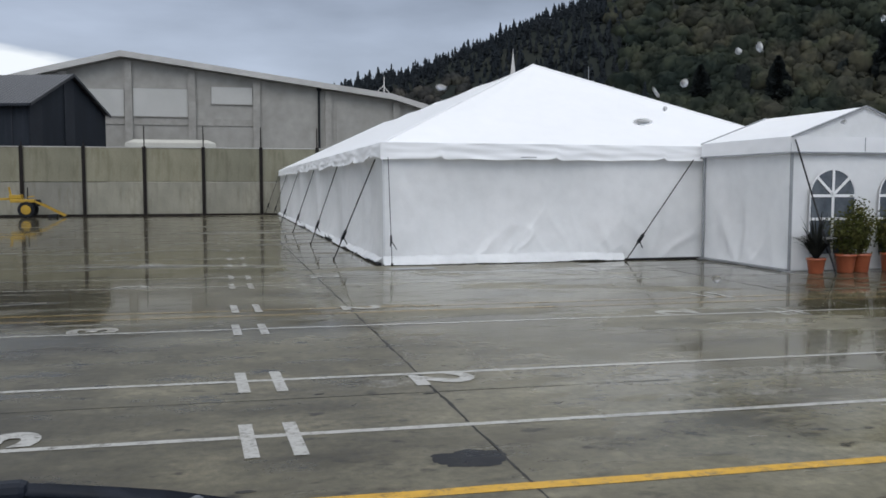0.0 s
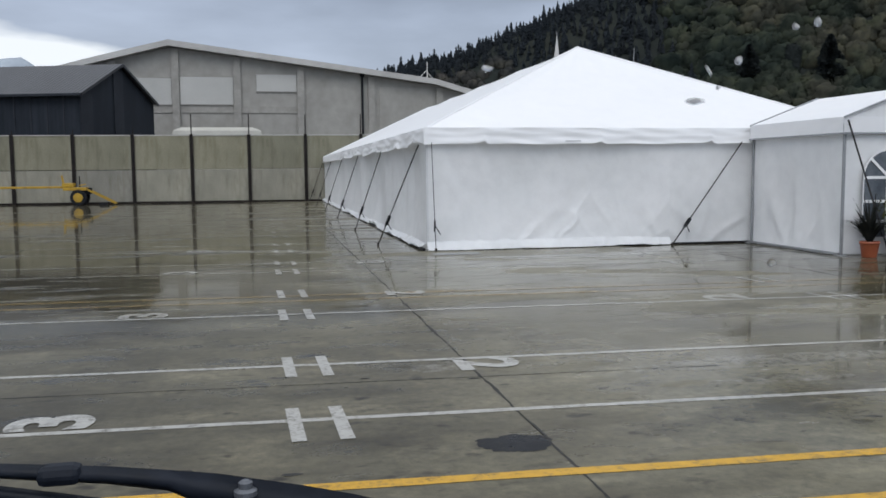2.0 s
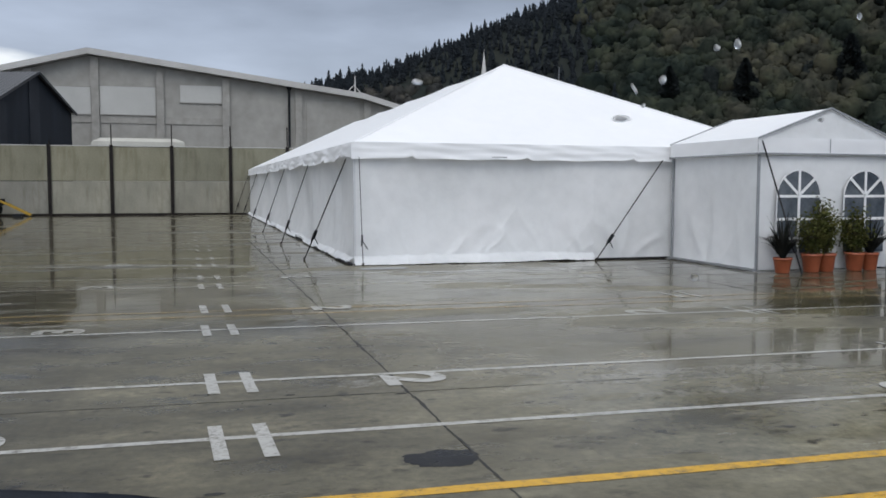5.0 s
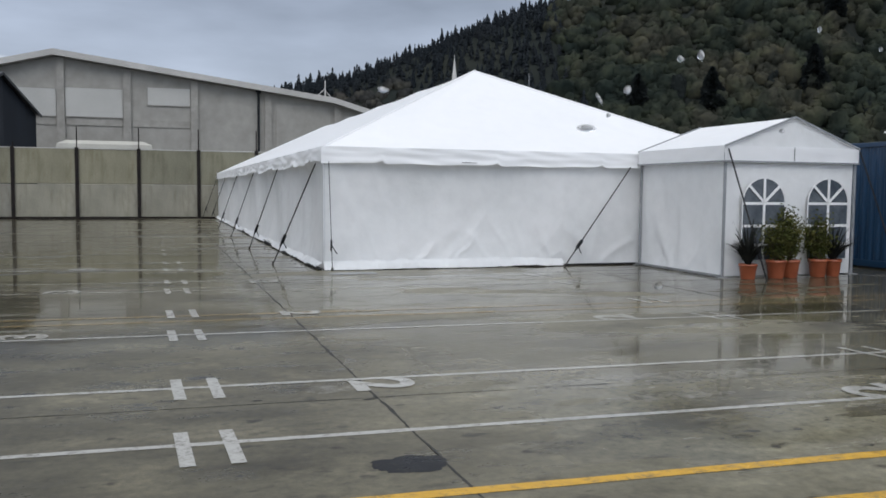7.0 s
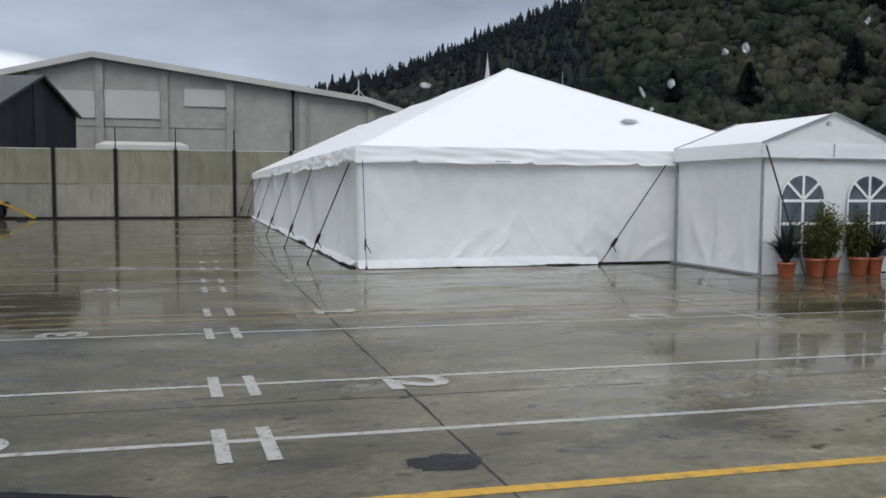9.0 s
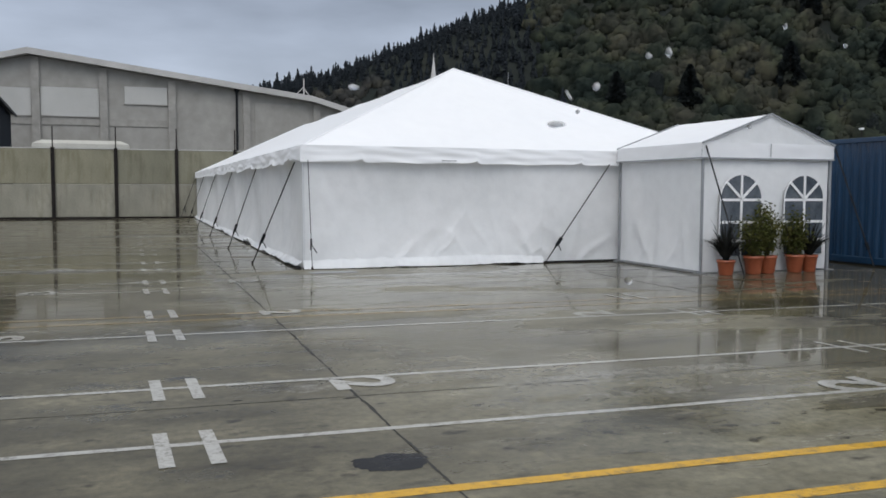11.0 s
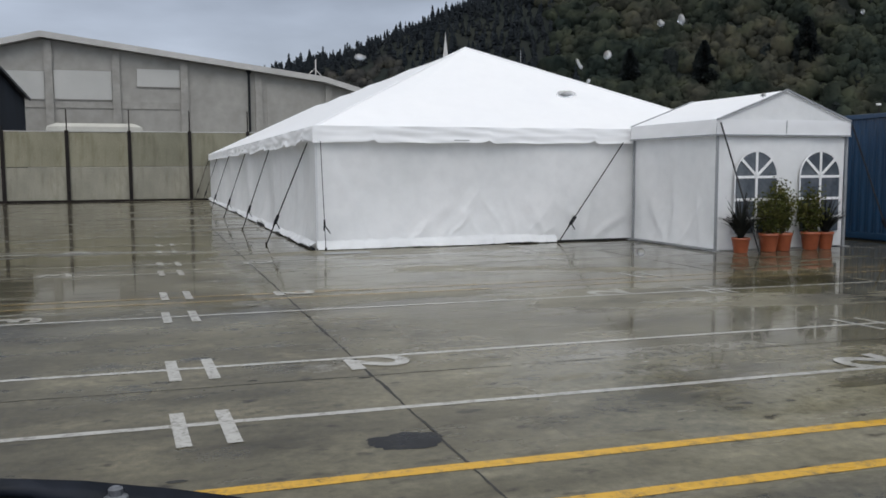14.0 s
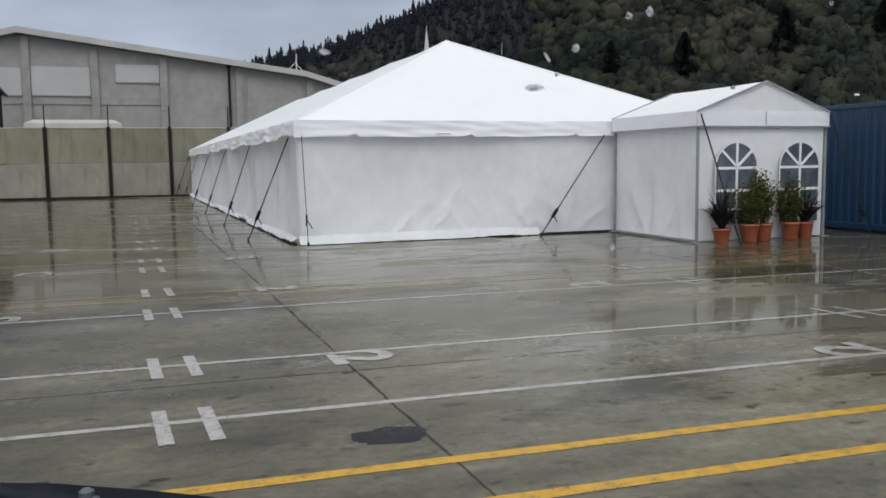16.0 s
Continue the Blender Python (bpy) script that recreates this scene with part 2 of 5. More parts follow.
M_FENCE_LOW = plain("precast_concrete_lower", (0.155, 0.150, 0.122), (0.262, 0.254, 0.214), 0.7, 0.8, grain=25, stretch=(1, 1, 0.6))
M_FENCE_HIGH = plain("precast_concrete_upper", (0.142, 0.135, 0.097), (0.235, 0.226, 0.172), 0.6, 0.8, grain=25, stretch=(1, 1, 0.5))


def stained(m, low, high):
    """Varies a panel material from piece to piece and adds rain streaks."""
    n, l = m.node_tree.nodes, m.node_tree.links
    p = n["Principled BSDF"]
    src = p.inputs["Base Color"].links[0].from_socket
    info = n.new("ShaderNodeObjectInfo")
    r = ramp(n, l, info.outputs["Random"], [(0.0, low), (1.0, high)])
    streak = noise_node(n, l, 2.2, 6, (1.0, 1.0, 0.22), 0.6)
    st = ramp(n, l, streak.outputs[0], [(0.33, (0.74, 0.72, 0.66)), (0.5, (1.0, 1.0, 1.0)), (0.7, (1.06, 1.06, 1.05))])
    l.new(mix(n, l, 1.0, mix(n, l, 1.0, src, r.outputs[0], "MULTIPLY"), st.outputs[0], "MULTIPLY"), p.inputs["Base Color"])


stained(M_FENCE_LOW, (0.86, 0.86, 0.88), (1.16, 1.14, 1.08))
stained(M_FENCE_HIGH, (0.86, 0.87, 0.84), (1.18, 1.16, 1.08))
M_POST = plain("rusty_dark_steel", (0.008, 0.007, 0.007), (0.024, 0.019, 0.017), 3, 0.7, 0.0)
M_HALL = plain("grey_precast_hall", (0.255, 0.245, 0.222), (0.325, 0.315, 0.288), 0.16, 0.85, grain=1.1)
M_HALL_DARK = plain("grey_pilaster", (0.25, 0.24, 0.218), (0.315, 0.303, 0.276), 0.25, 0.85, grain=2)
M_HALL_ROOF = plain("pale_roof_sheet", (0.36, 0.35, 0.33), (0.47, 0.46, 0.44), 0.5, 0.6)
M_BOARD = plain("pale_window_board", (0.39, 0.385, 0.36), (0.455, 0.45, 0.425), 0.4, 0.5)
M_SHED_WALL = plain("black_stained_timber", (0.010, 0.013, 0.018), (0.026, 0.031, 0.040), 0.9, 0.7, grain=12, stretch=(3, 3, 0.3))
M_SHED_GREY = plain("weathered_sheet", (0.016, 0.019, 0.025), (0.034, 0.038, 0.046), 0.9, 0.7, grain=12)
M_SHED_ROOF = plain("dark_grey_roof_sheet", (0.012, 0.014, 0.019), (0.060, 0.063, 0.070), 0.55, 0.5, grain=3, stretch=(2.5, 0.5, 0.5))
M_VAN_WHITE = plain("white_vehicle_paint", (0.33, 0.32, 0.28), (0.42, 0.41, 0.36), 1.0, 0.4)
M_YELLOW = plain("yellow_machine_paint", (0.27, 0.155, 0.01), (0.46, 0.29, 0.018), 3, 0.45)
M_BLUE = plain("blue_container_paint", (0.003, 0.022, 0.056), (0.004, 0.038, 0.092), 0.8, 0.45, grain=10, stretch=(1, 1, 0.3))
M_DROP, dn, dl, dp = material("rain_water")
dp.inputs["Transmission Weight"].default_value = 1.0
dp.inputs["Roughness"].default_value = 0.42
dp.inputs["IOR"].default_value = 1.28
d_co = dn.new("ShaderNodeTexCoord")
d_far = dn.new("ShaderNodeVectorMath")
d_far.operation = "DISTANCE"
d_far.inputs[1].default_value = (0.5, 0.5, 0.5)
d_flat = dn.new("ShaderNodeMapping")
d_flat.inputs["Scale"].default_value = (1, 0, 1)
d_flat.inputs["Location"].default_value = (0, 0.5, 0)
d_edge = dn.new("ShaderNodeMapRange")
d_edge.interpolation_type = "SMOOTHSTEP"
d_edge.inputs[1].default_value, d_edge.inputs[2].default_value = 0.50, 0.12
d_clear = dn.new("ShaderNodeBsdfTransparent")
d_mix = dn.new("ShaderNodeMixShader")
dl.new(d_co.outputs["Generated"], d_flat.inputs[0])
dl.new(d_flat.outputs[0], d_far.inputs[0])
dl.new(d_far.outputs["Value"], d_edge.inputs[0])
dl.new(d_edge.outputs[0], d_mix.inputs[0])
dl.new(d_clear.outputs[0], d_mix.inputs[1])
dl.new(dp.outputs[0], d_mix.inputs[2])
dl.new(d_mix.outputs[0], dn["Material Output"].inputs["Surface"])
# pale blue-grey base colour stands in for haze over the far slope
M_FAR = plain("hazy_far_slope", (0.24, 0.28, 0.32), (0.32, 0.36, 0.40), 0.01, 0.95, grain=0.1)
M_STONE = plain("pale_spire_stone", (0.42, 0.41, 0.40), (0.55, 0.54, 0.52), 0.3, 0.8)
M_BARK = plain("bark", (0.05, 0.035, 0.025), (0.11, 0.08, 0.06), 8, 0.9)


def see_through(n, l, p, colour, share):
    """Lets a share of the light pass through thin leaves."""
    tr = n.new("ShaderNodeBsdfTranslucent")
    l.new(colour, tr.inputs["Color"])
    mx = n.new("ShaderNodeMixShader")
    mx.inputs[0].default_value = share
    l.new(p.outputs[0], mx.inputs[1])
    l.new(tr.outputs[0], mx.inputs[2])
    l.new(mx.outputs[0], n["Material Output"].inputs["Surface"])


def leaf(name, colours, patch, spread=0.25, thin=0.0):
    """Foliage, varied from leaf to leaf and from clump to clump."""
    m, n, l, p = material(name)
    geo = n.new("ShaderNodeNewGeometry")
    tx = noise_node(n, l, patch, 4)
    a = ramp(n, l, tx.outputs[0], [(0.3, colours[0]), (0.5, colours[1]), (0.7, colours[2])])
    b = ramp(n, l, geo.outputs["Random Per Island"], [(0.0, (1 - spread,)), (1.0, (1 + spread,))])
    c = mix(n, l, 1.0, a.outputs[0], b.outputs[0], "MULTIPLY")
    l.new(c, p.inputs["Base Color"])
    p.inputs["Roughness"].default_value = 0.8
    p.inputs["Specular IOR Level"].default_value = 0.08
    if thin:
        see_through(n, l, p, c, thin)
    return m


M_SHRUB = leaf("shrub_leaf", [(0.036, 0.048, 0.015), (0.068, 0.074, 0.022), (0.12, 0.112, 0.038)], 5, 0.4, 0.25)
M_FLAX = leaf("dark_flax_leaf", [(0.010, 0.012, 0.011), (0.018, 0.019, 0.017), (0.03, 0.03, 0.024)], 5)
# blue-grey tint of the distance haze is put into the needle colour
M_CONIFER = leaf("haze_blue_needles", [(0.025, 0.032, 0.039), (0.030, 0.037, 0.044), (0.037, 0.043, 0.048)], 0.05, 0.05, 0.4)


def leaf_mass(name, colours):
    """Dense bushes seen from far: patches of colour from thicket to thicket, muted leafy mottling."""
    m, n, l, p = material(name)
    geo = n.new("ShaderNodeNewGeometry")
    broad = noise_node(n, l, 0.045, 3)
    patch = noise_node(n, l, 0.16, 4, rough=0.6)
    a = ramp(n, l, broad.outputs[0], [(0.36, colours[0]), (0.5, colours[1]), (0.64, colours[2])])
    b = ramp(n, l, geo.outputs["Random Per Island"], [(0.0, (0.94,)), (1.0, (1.06,))])
    c = ramp(n, l, patch.outputs[0], [(0.36, (0.46, 0.50, 0.53)), (0.50, (1.0, 1.0, 1.0)), (0.64, (1.48, 1.42, 1.25))])
    l.new(mix(n, l, 1.0, mix(n, l, 1.0, a.outputs[0], b.outputs[0], "MULTIPLY"), c.outputs[0], "MULTIPLY"), p.inputs["Base Color"])
    p.inputs["Roughness"].default_value = 0.9
    p.inputs["Specular IOR Level"].default_value = 0.04
    see_through(n, l, p, p.inputs["Base Color"].links[0].from_socket, 0.12)
    return m


M_BUSH = leaf_mass("hillside_bushes", [(0.019, 0.026, 0.022), (0.032, 0.038, 0.028), (0.047, 0.047, 0.036)])
M_THICKET = leaf_mass("brown_thicket", [(0.030, 0.032, 0.033), (0.037, 0.038, 0.036), (0.047, 0.045, 0.042)])
M_DARK_TREE = leaf("dark_tree_leaf", [(0.013, 0.017, 0.019), (0.017, 0.021, 0.021), (0.021, 0.026, 0.024)], 0.1, 0.06, 0.2)
M_HILL = plain("hill_floor", (0.020, 0.024, 0.023), (0.030, 0.032, 0.027), 0.03, 0.95, grain=0.6)

for m_dull in (M_WIPER, M_BLACK, M_PATCH, M_SHED_WALL, M_SHED_GREY, M_POST, M_STRAP):
    m_dull.node_tree.nodes["Principled BSDF"].inputs["Specular IOR Level"].default_value = 0.15
M_HILL.node_tree.nodes["Principled BSDF"].inputs["Specular IOR Level"].default_value = 0.0


# ---- building helpers ----
def mesh_of(name, bm, mat, smooth=False):
    me = bpy.data.meshes.new(name)
    bmesh.ops.recalc_face_normals(bm, faces=bm.faces)
    bm.to_mesh(me)
    bm.free()
    if smooth:
        for f in me.polygons:
            f.use_smooth = True
    me.materials.append(mat)
    return me


def part(name, bm, mat, parent=None, label="", smooth=False):
    ob = new(name, mesh_of(name, bm, mat, smooth))
    if parent:
        ob.parent = parent
    if label:
        ob["label"] = label
    return ob


def thing(name, label, category, at=(0, 0, 0), turn=0, group="", kind=""):
    ob = new(name)
    ob.matrix_world = pose(*at, 0, 0, turn)
    return tagged(ob, label, category, group, kind)


def box(bm, x0, x1, y0, y1, z0, z1, bevel=0.0):
    vs = [bm.verts.new((x, y, z)) for z in (z0, z1) for x, y in ((x0, y0), (x1, y0), (x1, y1), (x0, y1))]
    fs = [bm.faces.new([vs[i] for i in f]) for f in ((0, 1, 2, 3), (4, 5, 6, 7), (0, 1, 5, 4), (1, 2, 6, 5), (2, 3, 7, 6), (3, 0, 4, 7))]
    if bevel:
        bmesh.ops.bevel(bm, geom=list({e for f in fs for e in f.edges}), offset=bevel, segments=2, affect="EDGES", profile=0.5)
    return bm


def boxed(*a, bevel=0.0):
    return box(bmesh.new(), *a, bevel=bevel)


def tube(bm, a, b, r0, r1=None, sides=8):
    """A round bar from a to b."""
    a, b = Vector(a), Vector(b)
    r1 = r0 if r1 is None else r1
    q = (b - a).to_track_quat("Z", "Y")
    rings = []
    for c, r in ((a, r0), (b, r1)):
        rings.append([bm.verts.new(c + q @ Vector((r * math.cos(2 * math.pi * i / sides), r * math.sin(2 * math.pi * i / sides), 0))) for i in range(sides)])
    for i in range(sides):
        j = (i + 1) % sides
        bm.faces.new((rings[0][i], rings[0][j], rings[1][j], rings[1][i]))
    bm.faces.new(rings[0])
    bm.faces.new(rings[1])
    return bm


def bar(bm, a, b, w, h, up=(0, 0, 1)):
    """A flat bar from a to b, w wide and h thick."""
    a, b = Vector(a), Vector(b)
    d = (b - a).normalized()
    s = d.cross(Vector(up)).normalized() * (w / 2)
    t = s.cross(d).normalized() * (h / 2)
    rings = [[bm.verts.new(c + i * s + j * t) for i, j in ((1, 1), (-1, 1), (-1, -1), (1, -1))] for c in (a, b)]
    for i in range(4):
        j = (i + 1) % 4
        bm.faces.new((rings[0][i], rings[0][j], rings[1][j], rings[1][i]))
    bm.faces.new(rings[0])
    bm.faces.new(rings[1])
    return bm


def sheet(bm, place, nu, nv):
    """A grid of nu x nv cells over place(u, v), u and v from 0 to 1."""
    g = [[bm.verts.new(place(i / nu, j / nv)) for j in range(nv + 1)] for i in range(nu + 1)]
    for i in range(nu):
        for j in range(nv):
            bm.faces.new((g[i][j], g[i + 1][j], g[i + 1][j + 1], g[i][j + 1]))
    return bm


def lathe(bm, profile, sides=20, at=(0, 0, 0)):
    rings = []
    for r, z in profile:
        rings.append([bm.verts.new((at[0] + r * math.cos(2 * math.pi * i / sides), at[1] + r * math.sin(2 * math.pi * i / sides), at[2] + z)) for i in range(sides)])
    for a, b in zip(rings, rings[1:]):
        for i in range(sides):
            j = (i + 1) % sides
            bm.faces.new((a[i], a[j], b[j], b[i]))
    bm.faces.new(rings[0])
    bm.faces.new(rings[-1])
    return bm


def n3(x, y, z=0.0):
    return noise.noise(Vector((x, y, z)))


# ---- ground ----
SLOPE = -0.045  # the painted rows and the fence run a little askew of the tent


def skew(x, y):
    return y + SLOPE * (x + 2.0)


ground = tagged(part("ground", boxed(-1800, 1800, -1800, 2500, -0.6, -0.03), M_EARTH), "grey open ground reaching the horizon", "ground", kind="structure")
yard = tagged(new("pavement"), "rain-wet grey concrete yard with painted bays", "pavement", kind="structure")
X_JOINTS = [-40.48, -33.98, -27.48, -20.98, -14.48, -7.98, -1.48, 5.02, 11.52, 18.02, 24.52, 31.02]
Y_JOINTS = [-35.0, -26.8, -18.5, -10.25, -1.95, 6.3, 14.6, 22.9, 31.2, 39.5]
for xa, xb in zip(X_JOINTS, X_JOINTS[1:]):
    for ya, yb in zip(Y_JOINTS, Y_JOINTS[1:]):
        bm = bmesh.new()
        ring = [(xa + 0.006, skew(xa, ya) + 0.002), (xb - 0.006, skew(xb, ya) + 0.002), (xb - 0.006, skew(xb, yb) - 0.002), (xa + 0.006, skew(xa, yb) - 0.002)]
        low = [bm.verts.new((x, y, -0.05)) for x, y in ring]
        top = [bm.verts.new((x, y, 0.0)) for x, y in ring]
        bm.faces.new(top)
        for i in range(4):
            j = (i + 1) % 4
            bm.faces.new((low[i], low[j], top[j], top[i]))
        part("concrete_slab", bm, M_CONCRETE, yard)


def seam(name, a, b, width, seed):
    """A tar-filled joint, ragged at both sides."""
    bm = bmesh.new()
    a, b = Vector(a), Vector(b)
    d = b - a
    side = Vector((-d.y, d.x)).normalized()
    count = int(d.length / 0.05)
    last = None
    for i in range(count + 1):
        c = a + d * (i / count) + side * (0.018 * n3(i * 0.11, seed) + 0.008 * n3(i * 0.6, seed + 2))
        w = width * (0.35 + 1.6 * max(0, n3(i * 0.8, seed + 1)) ** 2 + 1.1 * abs(n3(i * 0.45, seed + 5)) + 1.3 * max(0, n3(i * 0.09, seed + 9)))
        pair = [bm.verts.new((*(c + side * w), 0.0015)), bm.verts.new((*(c - side * w), 0.0015))]
        if last:
            bm.faces.new((last[0], last[1], pair[1], pair[0]))
        last = pair
    return part(name, bm, M_TAR, yard, "dark cracked joint filler")


for i, x in enumerate(X_JOINTS[3:10]):
    seam("expansion_joint", (x, -16.4), (x, 30.4), 0.014 if i == 3 else 0.009, 3.3 * i)
for i, y in enumerate(Y_JOINTS[2:8]):
    seam("expansion_joint", (-20, skew(-20, y)), (14, skew(14, y)), 0.010 if i == 1 else 0.0055, 40 + 2.1 * i)

bm = bmesh.new()
ring = []
for i in range(120):
    a = 2 * math.pi * i / 120
    r = 1 + 0.22 * n3(math.cos(a) * 1.5, math.sin(a) * 1.5, 3) + 0.14 * n3(math.cos(a) * 4, math.sin(a) * 4, 7) + 0.07 * n3(math.cos(a) * 11, math.sin(a) * 11, 9)
    ring.append(bm.verts.new((-1.68 + 0.23 * r * math.cos(a), -11.86 + 0.15 * r * math.sin(a), 0.001)))
bm.faces.new(ring)
part("bitumen_patch", bm, M_PATCH, yard, "dark bitumen repair patch")


def stripe(name, x0, x1, y, width, mat, label, z=0.0025):
    bm = bmesh.new()
    count = max(1, int((x1 - x0) / 0.25))
    last = None
    for i in range(count + 1):
        x = x0 + (x1 - x0) * i / count
        c = skew(x, y) + 0.006 * n3(x * 1.3, y)
        w = width / 2 * (1 + 0.16 * n3(x * 2.7, y + 7))
        pair = [bm.verts.new((x, c - w, z)), bm.verts.new((x, c + w, z))]
        if last:
            bm.faces.new((last[0], pair[0], pair[1], last[1]))
        last = pair
    return part(name, bm, mat, yard, label)


LINES_A = [-11.17, -7.04, -2.9, 0.85, 4.8, 8.7, 12.6, 16.5, 20.4]
LINES_B = [-9.6, -5.4, -1.55, 2.4, 6.3, 10.2, 14.1]
for y in LINES_A + LINES_B:
    if y == -5.4:
        continue
    stripe("bay_line", -22, -0.1 if y > -1.0 else 11.0, y, 0.07, M_WHITE_PAINT if y < -6 else M_FADED_WHITE, "worn white painted bay line")
for y, mat in ((-12.36, M_YELLOW_PAINT), (-12.95, M_YELLOW_PAINT), (-6.05, M_OLD_YELLOW), (-5.6, M_OLD_YELLOW)):
    stripe("yellow_line", -22, 12, y, 0.10, mat, "yellow painted lane line")


def block(name, x, y, w, h, lean=0.0, mat=M_WHITE_PAINT):
    bm = bmesh.new()
    vs = [bm.verts.new((x + i * w / 2 + j * lean, skew(x, y) + j * h / 2, 0.0038)) for i, j in ((-1, -1), (1, -1), (1, 1), (-1, 1))]
    bm.faces.new(vs)
    part(name, bm, mat, yard)


for y in LINES_A + LINES_B:
    if y < 14:
        for x in (-2.9, -2.62):
            block("bay_tick", x, y - (0.075 if y < -11 else 0.04 if y < -9 else 0.02), 0.088, 0.72, -0.012, M_WHITE_PAINT if y < -4 else M_FADED_WHITE)
        if y < -1:
            for x in (3.55, 3.83):
                block("bay_tick", x, y, 0.06, 0.62, -0.03)


def numeral(text, x, y, up):
    """A painted bay number; up is +1 or -1 along x."""
    cu = bpy.data.curves.new("numeral", "FONT")
    cu.body = text
    cu.size = 0.76
    cu.offset = 0.028
    cu.align_x, cu.align_y = "CENTER", "CENTER"
    tmp = bpy.data.objects.new("numeral_tmp", cu)
    scene.collection.objects.link(tmp)
    deps = bpy.context.evaluated_depsgraph_get()
    me = bpy.data.meshes.new_from_object(tmp.evaluated_get(deps))
    bpy.data.objects.remove(tmp)
    me.materials.clear()
    me.materials.append(M_WHITE_PAINT if y < -8 else M_FADED_WHITE)
    me.transform(Matrix.Translation((x, skew(x, y), 0.005)) @ Euler((0, 0, -up * math.pi / 2)).to_matrix().to_4x4() @ Matrix.Diagonal((1, 0.89, 1, 1)))
    ob = new("bay_number", me)
    ob.parent = yard
    ob["label"] = "white painted bay number"


for y in LINES_A[:4]:
    numeral("3", -4.365, y + 0.225, -1)
    if y < -5:
        numeral("2", 2.38, y + 0.22, -1)
for y in (-9.6, -5.4, -1.55):
    numeral("2", -1.355, y - 0.235, 1)


def blotch(name, x, y, w, h, mat, z, seed):
    """An irregular patch on the paving."""
    bm = bmesh.new()
    ring = []
    for i in range(48):
        a = 2 * math.pi * i / 48
        r = 1 + 0.3 * n3(math.cos(a) * 1.4, math.sin(a) * 1.4, seed) + 0.2 * n3(math.cos(a) * 4, math.sin(a) * 4, seed + 3)
        ring.append(bm.verts.new((x + w / 2 * r * math.cos(a), skew(x, y) + h / 2 * r * math.sin(a), z)))
    bm.faces.new(ring)
    part(name, bm, mat, yard)


blotch("paint_smear", 1.0, -10.15, 2.6, 0.42, M_SMEAR, 0.001, 1)
blotch("paint_smear", 0.6, -10.75, 1.3, 0.22, M_SMEAR, 0.001, 5)
blotch("paint_smear", -1.75, -9.9, 0.5, 0.25, M_SMEAR, 0.001, 8)
# this pale one stands in for the marquee's white reflection on the ground
blotch("paint_smear", 3.0, -0.9, 5.0, 0.55, M_SMEAR, 0.001, 12)
for i, (x, y) in enumerate(((-2.35, -10.15), (-3.5, -12.0), (-2.95, -12.15), (-4.1, -11.9), (-1.55, -10.3), (-1.0, -3.3), (-0.85, -3.6))):
    blotch("oil_spot", x, y, 0.075 + 0.02 * (i % 3), 0.04, M_TAR, 0.002, 20 + i)
# puddle; the dark reflection in it is put into its colour
blotch("dark_puddle", 2.30, -11.47, 1.6, 0.36, M_PUDDLE, 0.0012, 31)
bm = bmesh.new()
bm.faces.new([bm.verts.new((x, y, 0.0035)) for x, y in ((6.14, -8.1), (6.24, -8.1), (6.56, -4.6), (6.46, -4.6))])
part("lane_line", bm, M_WORN_LINE, yard, "faded pale painted line")
tagged(part("cover_plate", boxed(-0.02, 0.85, -0.95, -0.62, 0.0, 0.012, bevel=0.004), M_COVER), "flat grey cover plate on the wet concrete", "cover plate")


# ---- fence wall at the back of the yard ----
FENCE_TURN = math.degrees(math.atan(SLOPE))
fence = thing("wall_back", "weathered precast concrete panel wall between dark steel posts", "wall", (-0.95, 30.6, 0), FENCE_TURN, kind="structure")
BAY = 2.965
low_me = mesh_of("panel", boxed(0.07, BAY - 0.07, 0.0, 0.14, 0.09, 1.742, bevel=0.018), M_FENCE_LOW)
high_me = mesh_of("panel", boxed(0.07, BAY - 0.07, 0.0, 0.14, 1.768, 3.53, bevel=0.018), M_FENCE_HIGH)
cap_me = mesh_of("coping", boxed(0.0, BAY, -0.02, 0.16, 3.53, 3.575, bevel=0.008), M_HALL_ROOF)
bm = bmesh.new()
box(bm, -0.088, 0.088, -0.085, -0.067, -0.05, 3.60)
box(bm, -0.088, 0.088, 0.15, 0.168, -0.05, 3.60)
box(bm, -0.012, 0.012, -0.067, 0.15, -0.05, 3.60)
# dark recessed strip standing in for the shadow gap under the panels
foot_shade_me = mesh_of("footing", boxed(0.1, BAY - 0.1, 0.02, 0.12, -0.05, 0.09), M_POST)
post_me = mesh_of("post", bm, M_POST)
rod_me = mesh_of("rod", tube(bmesh.new(), (0, 0.03, 3.6), (0, 0.03, 4.66), 0.03, 0.028, 6), M_POST)
for k in range(-10, 6):
    x = k * BAY
    for nm, me in (("panel", low_me), ("panel", high_me), ("coping", cap_me), ("footing", foot_shade_me), ("post", post_me)):
        ob = new(nm, me)
        ob.parent = fence
        ob.location = (x, 0.012 * math.sin(k * 2.3) if nm == "panel" else 0, 0)
    if k >= -2 and k < 3:
        ob = new("rod", rod_me)
        ob.parent = fence
        ob.location = (x, 0, 0)
    elif k < -2:
        ob = new("rod", rod_me)
        ob.parent = fence
        ob.location = (x, 0, -0.85)


# ---- the large marquee ----
TW, TL, EAVE, RIDGE = 9.75, 30.5, 2.385, 4.70
marquee = thing("marquee", "large white PVC marquee with hipped roof and closed walls", "marquee")


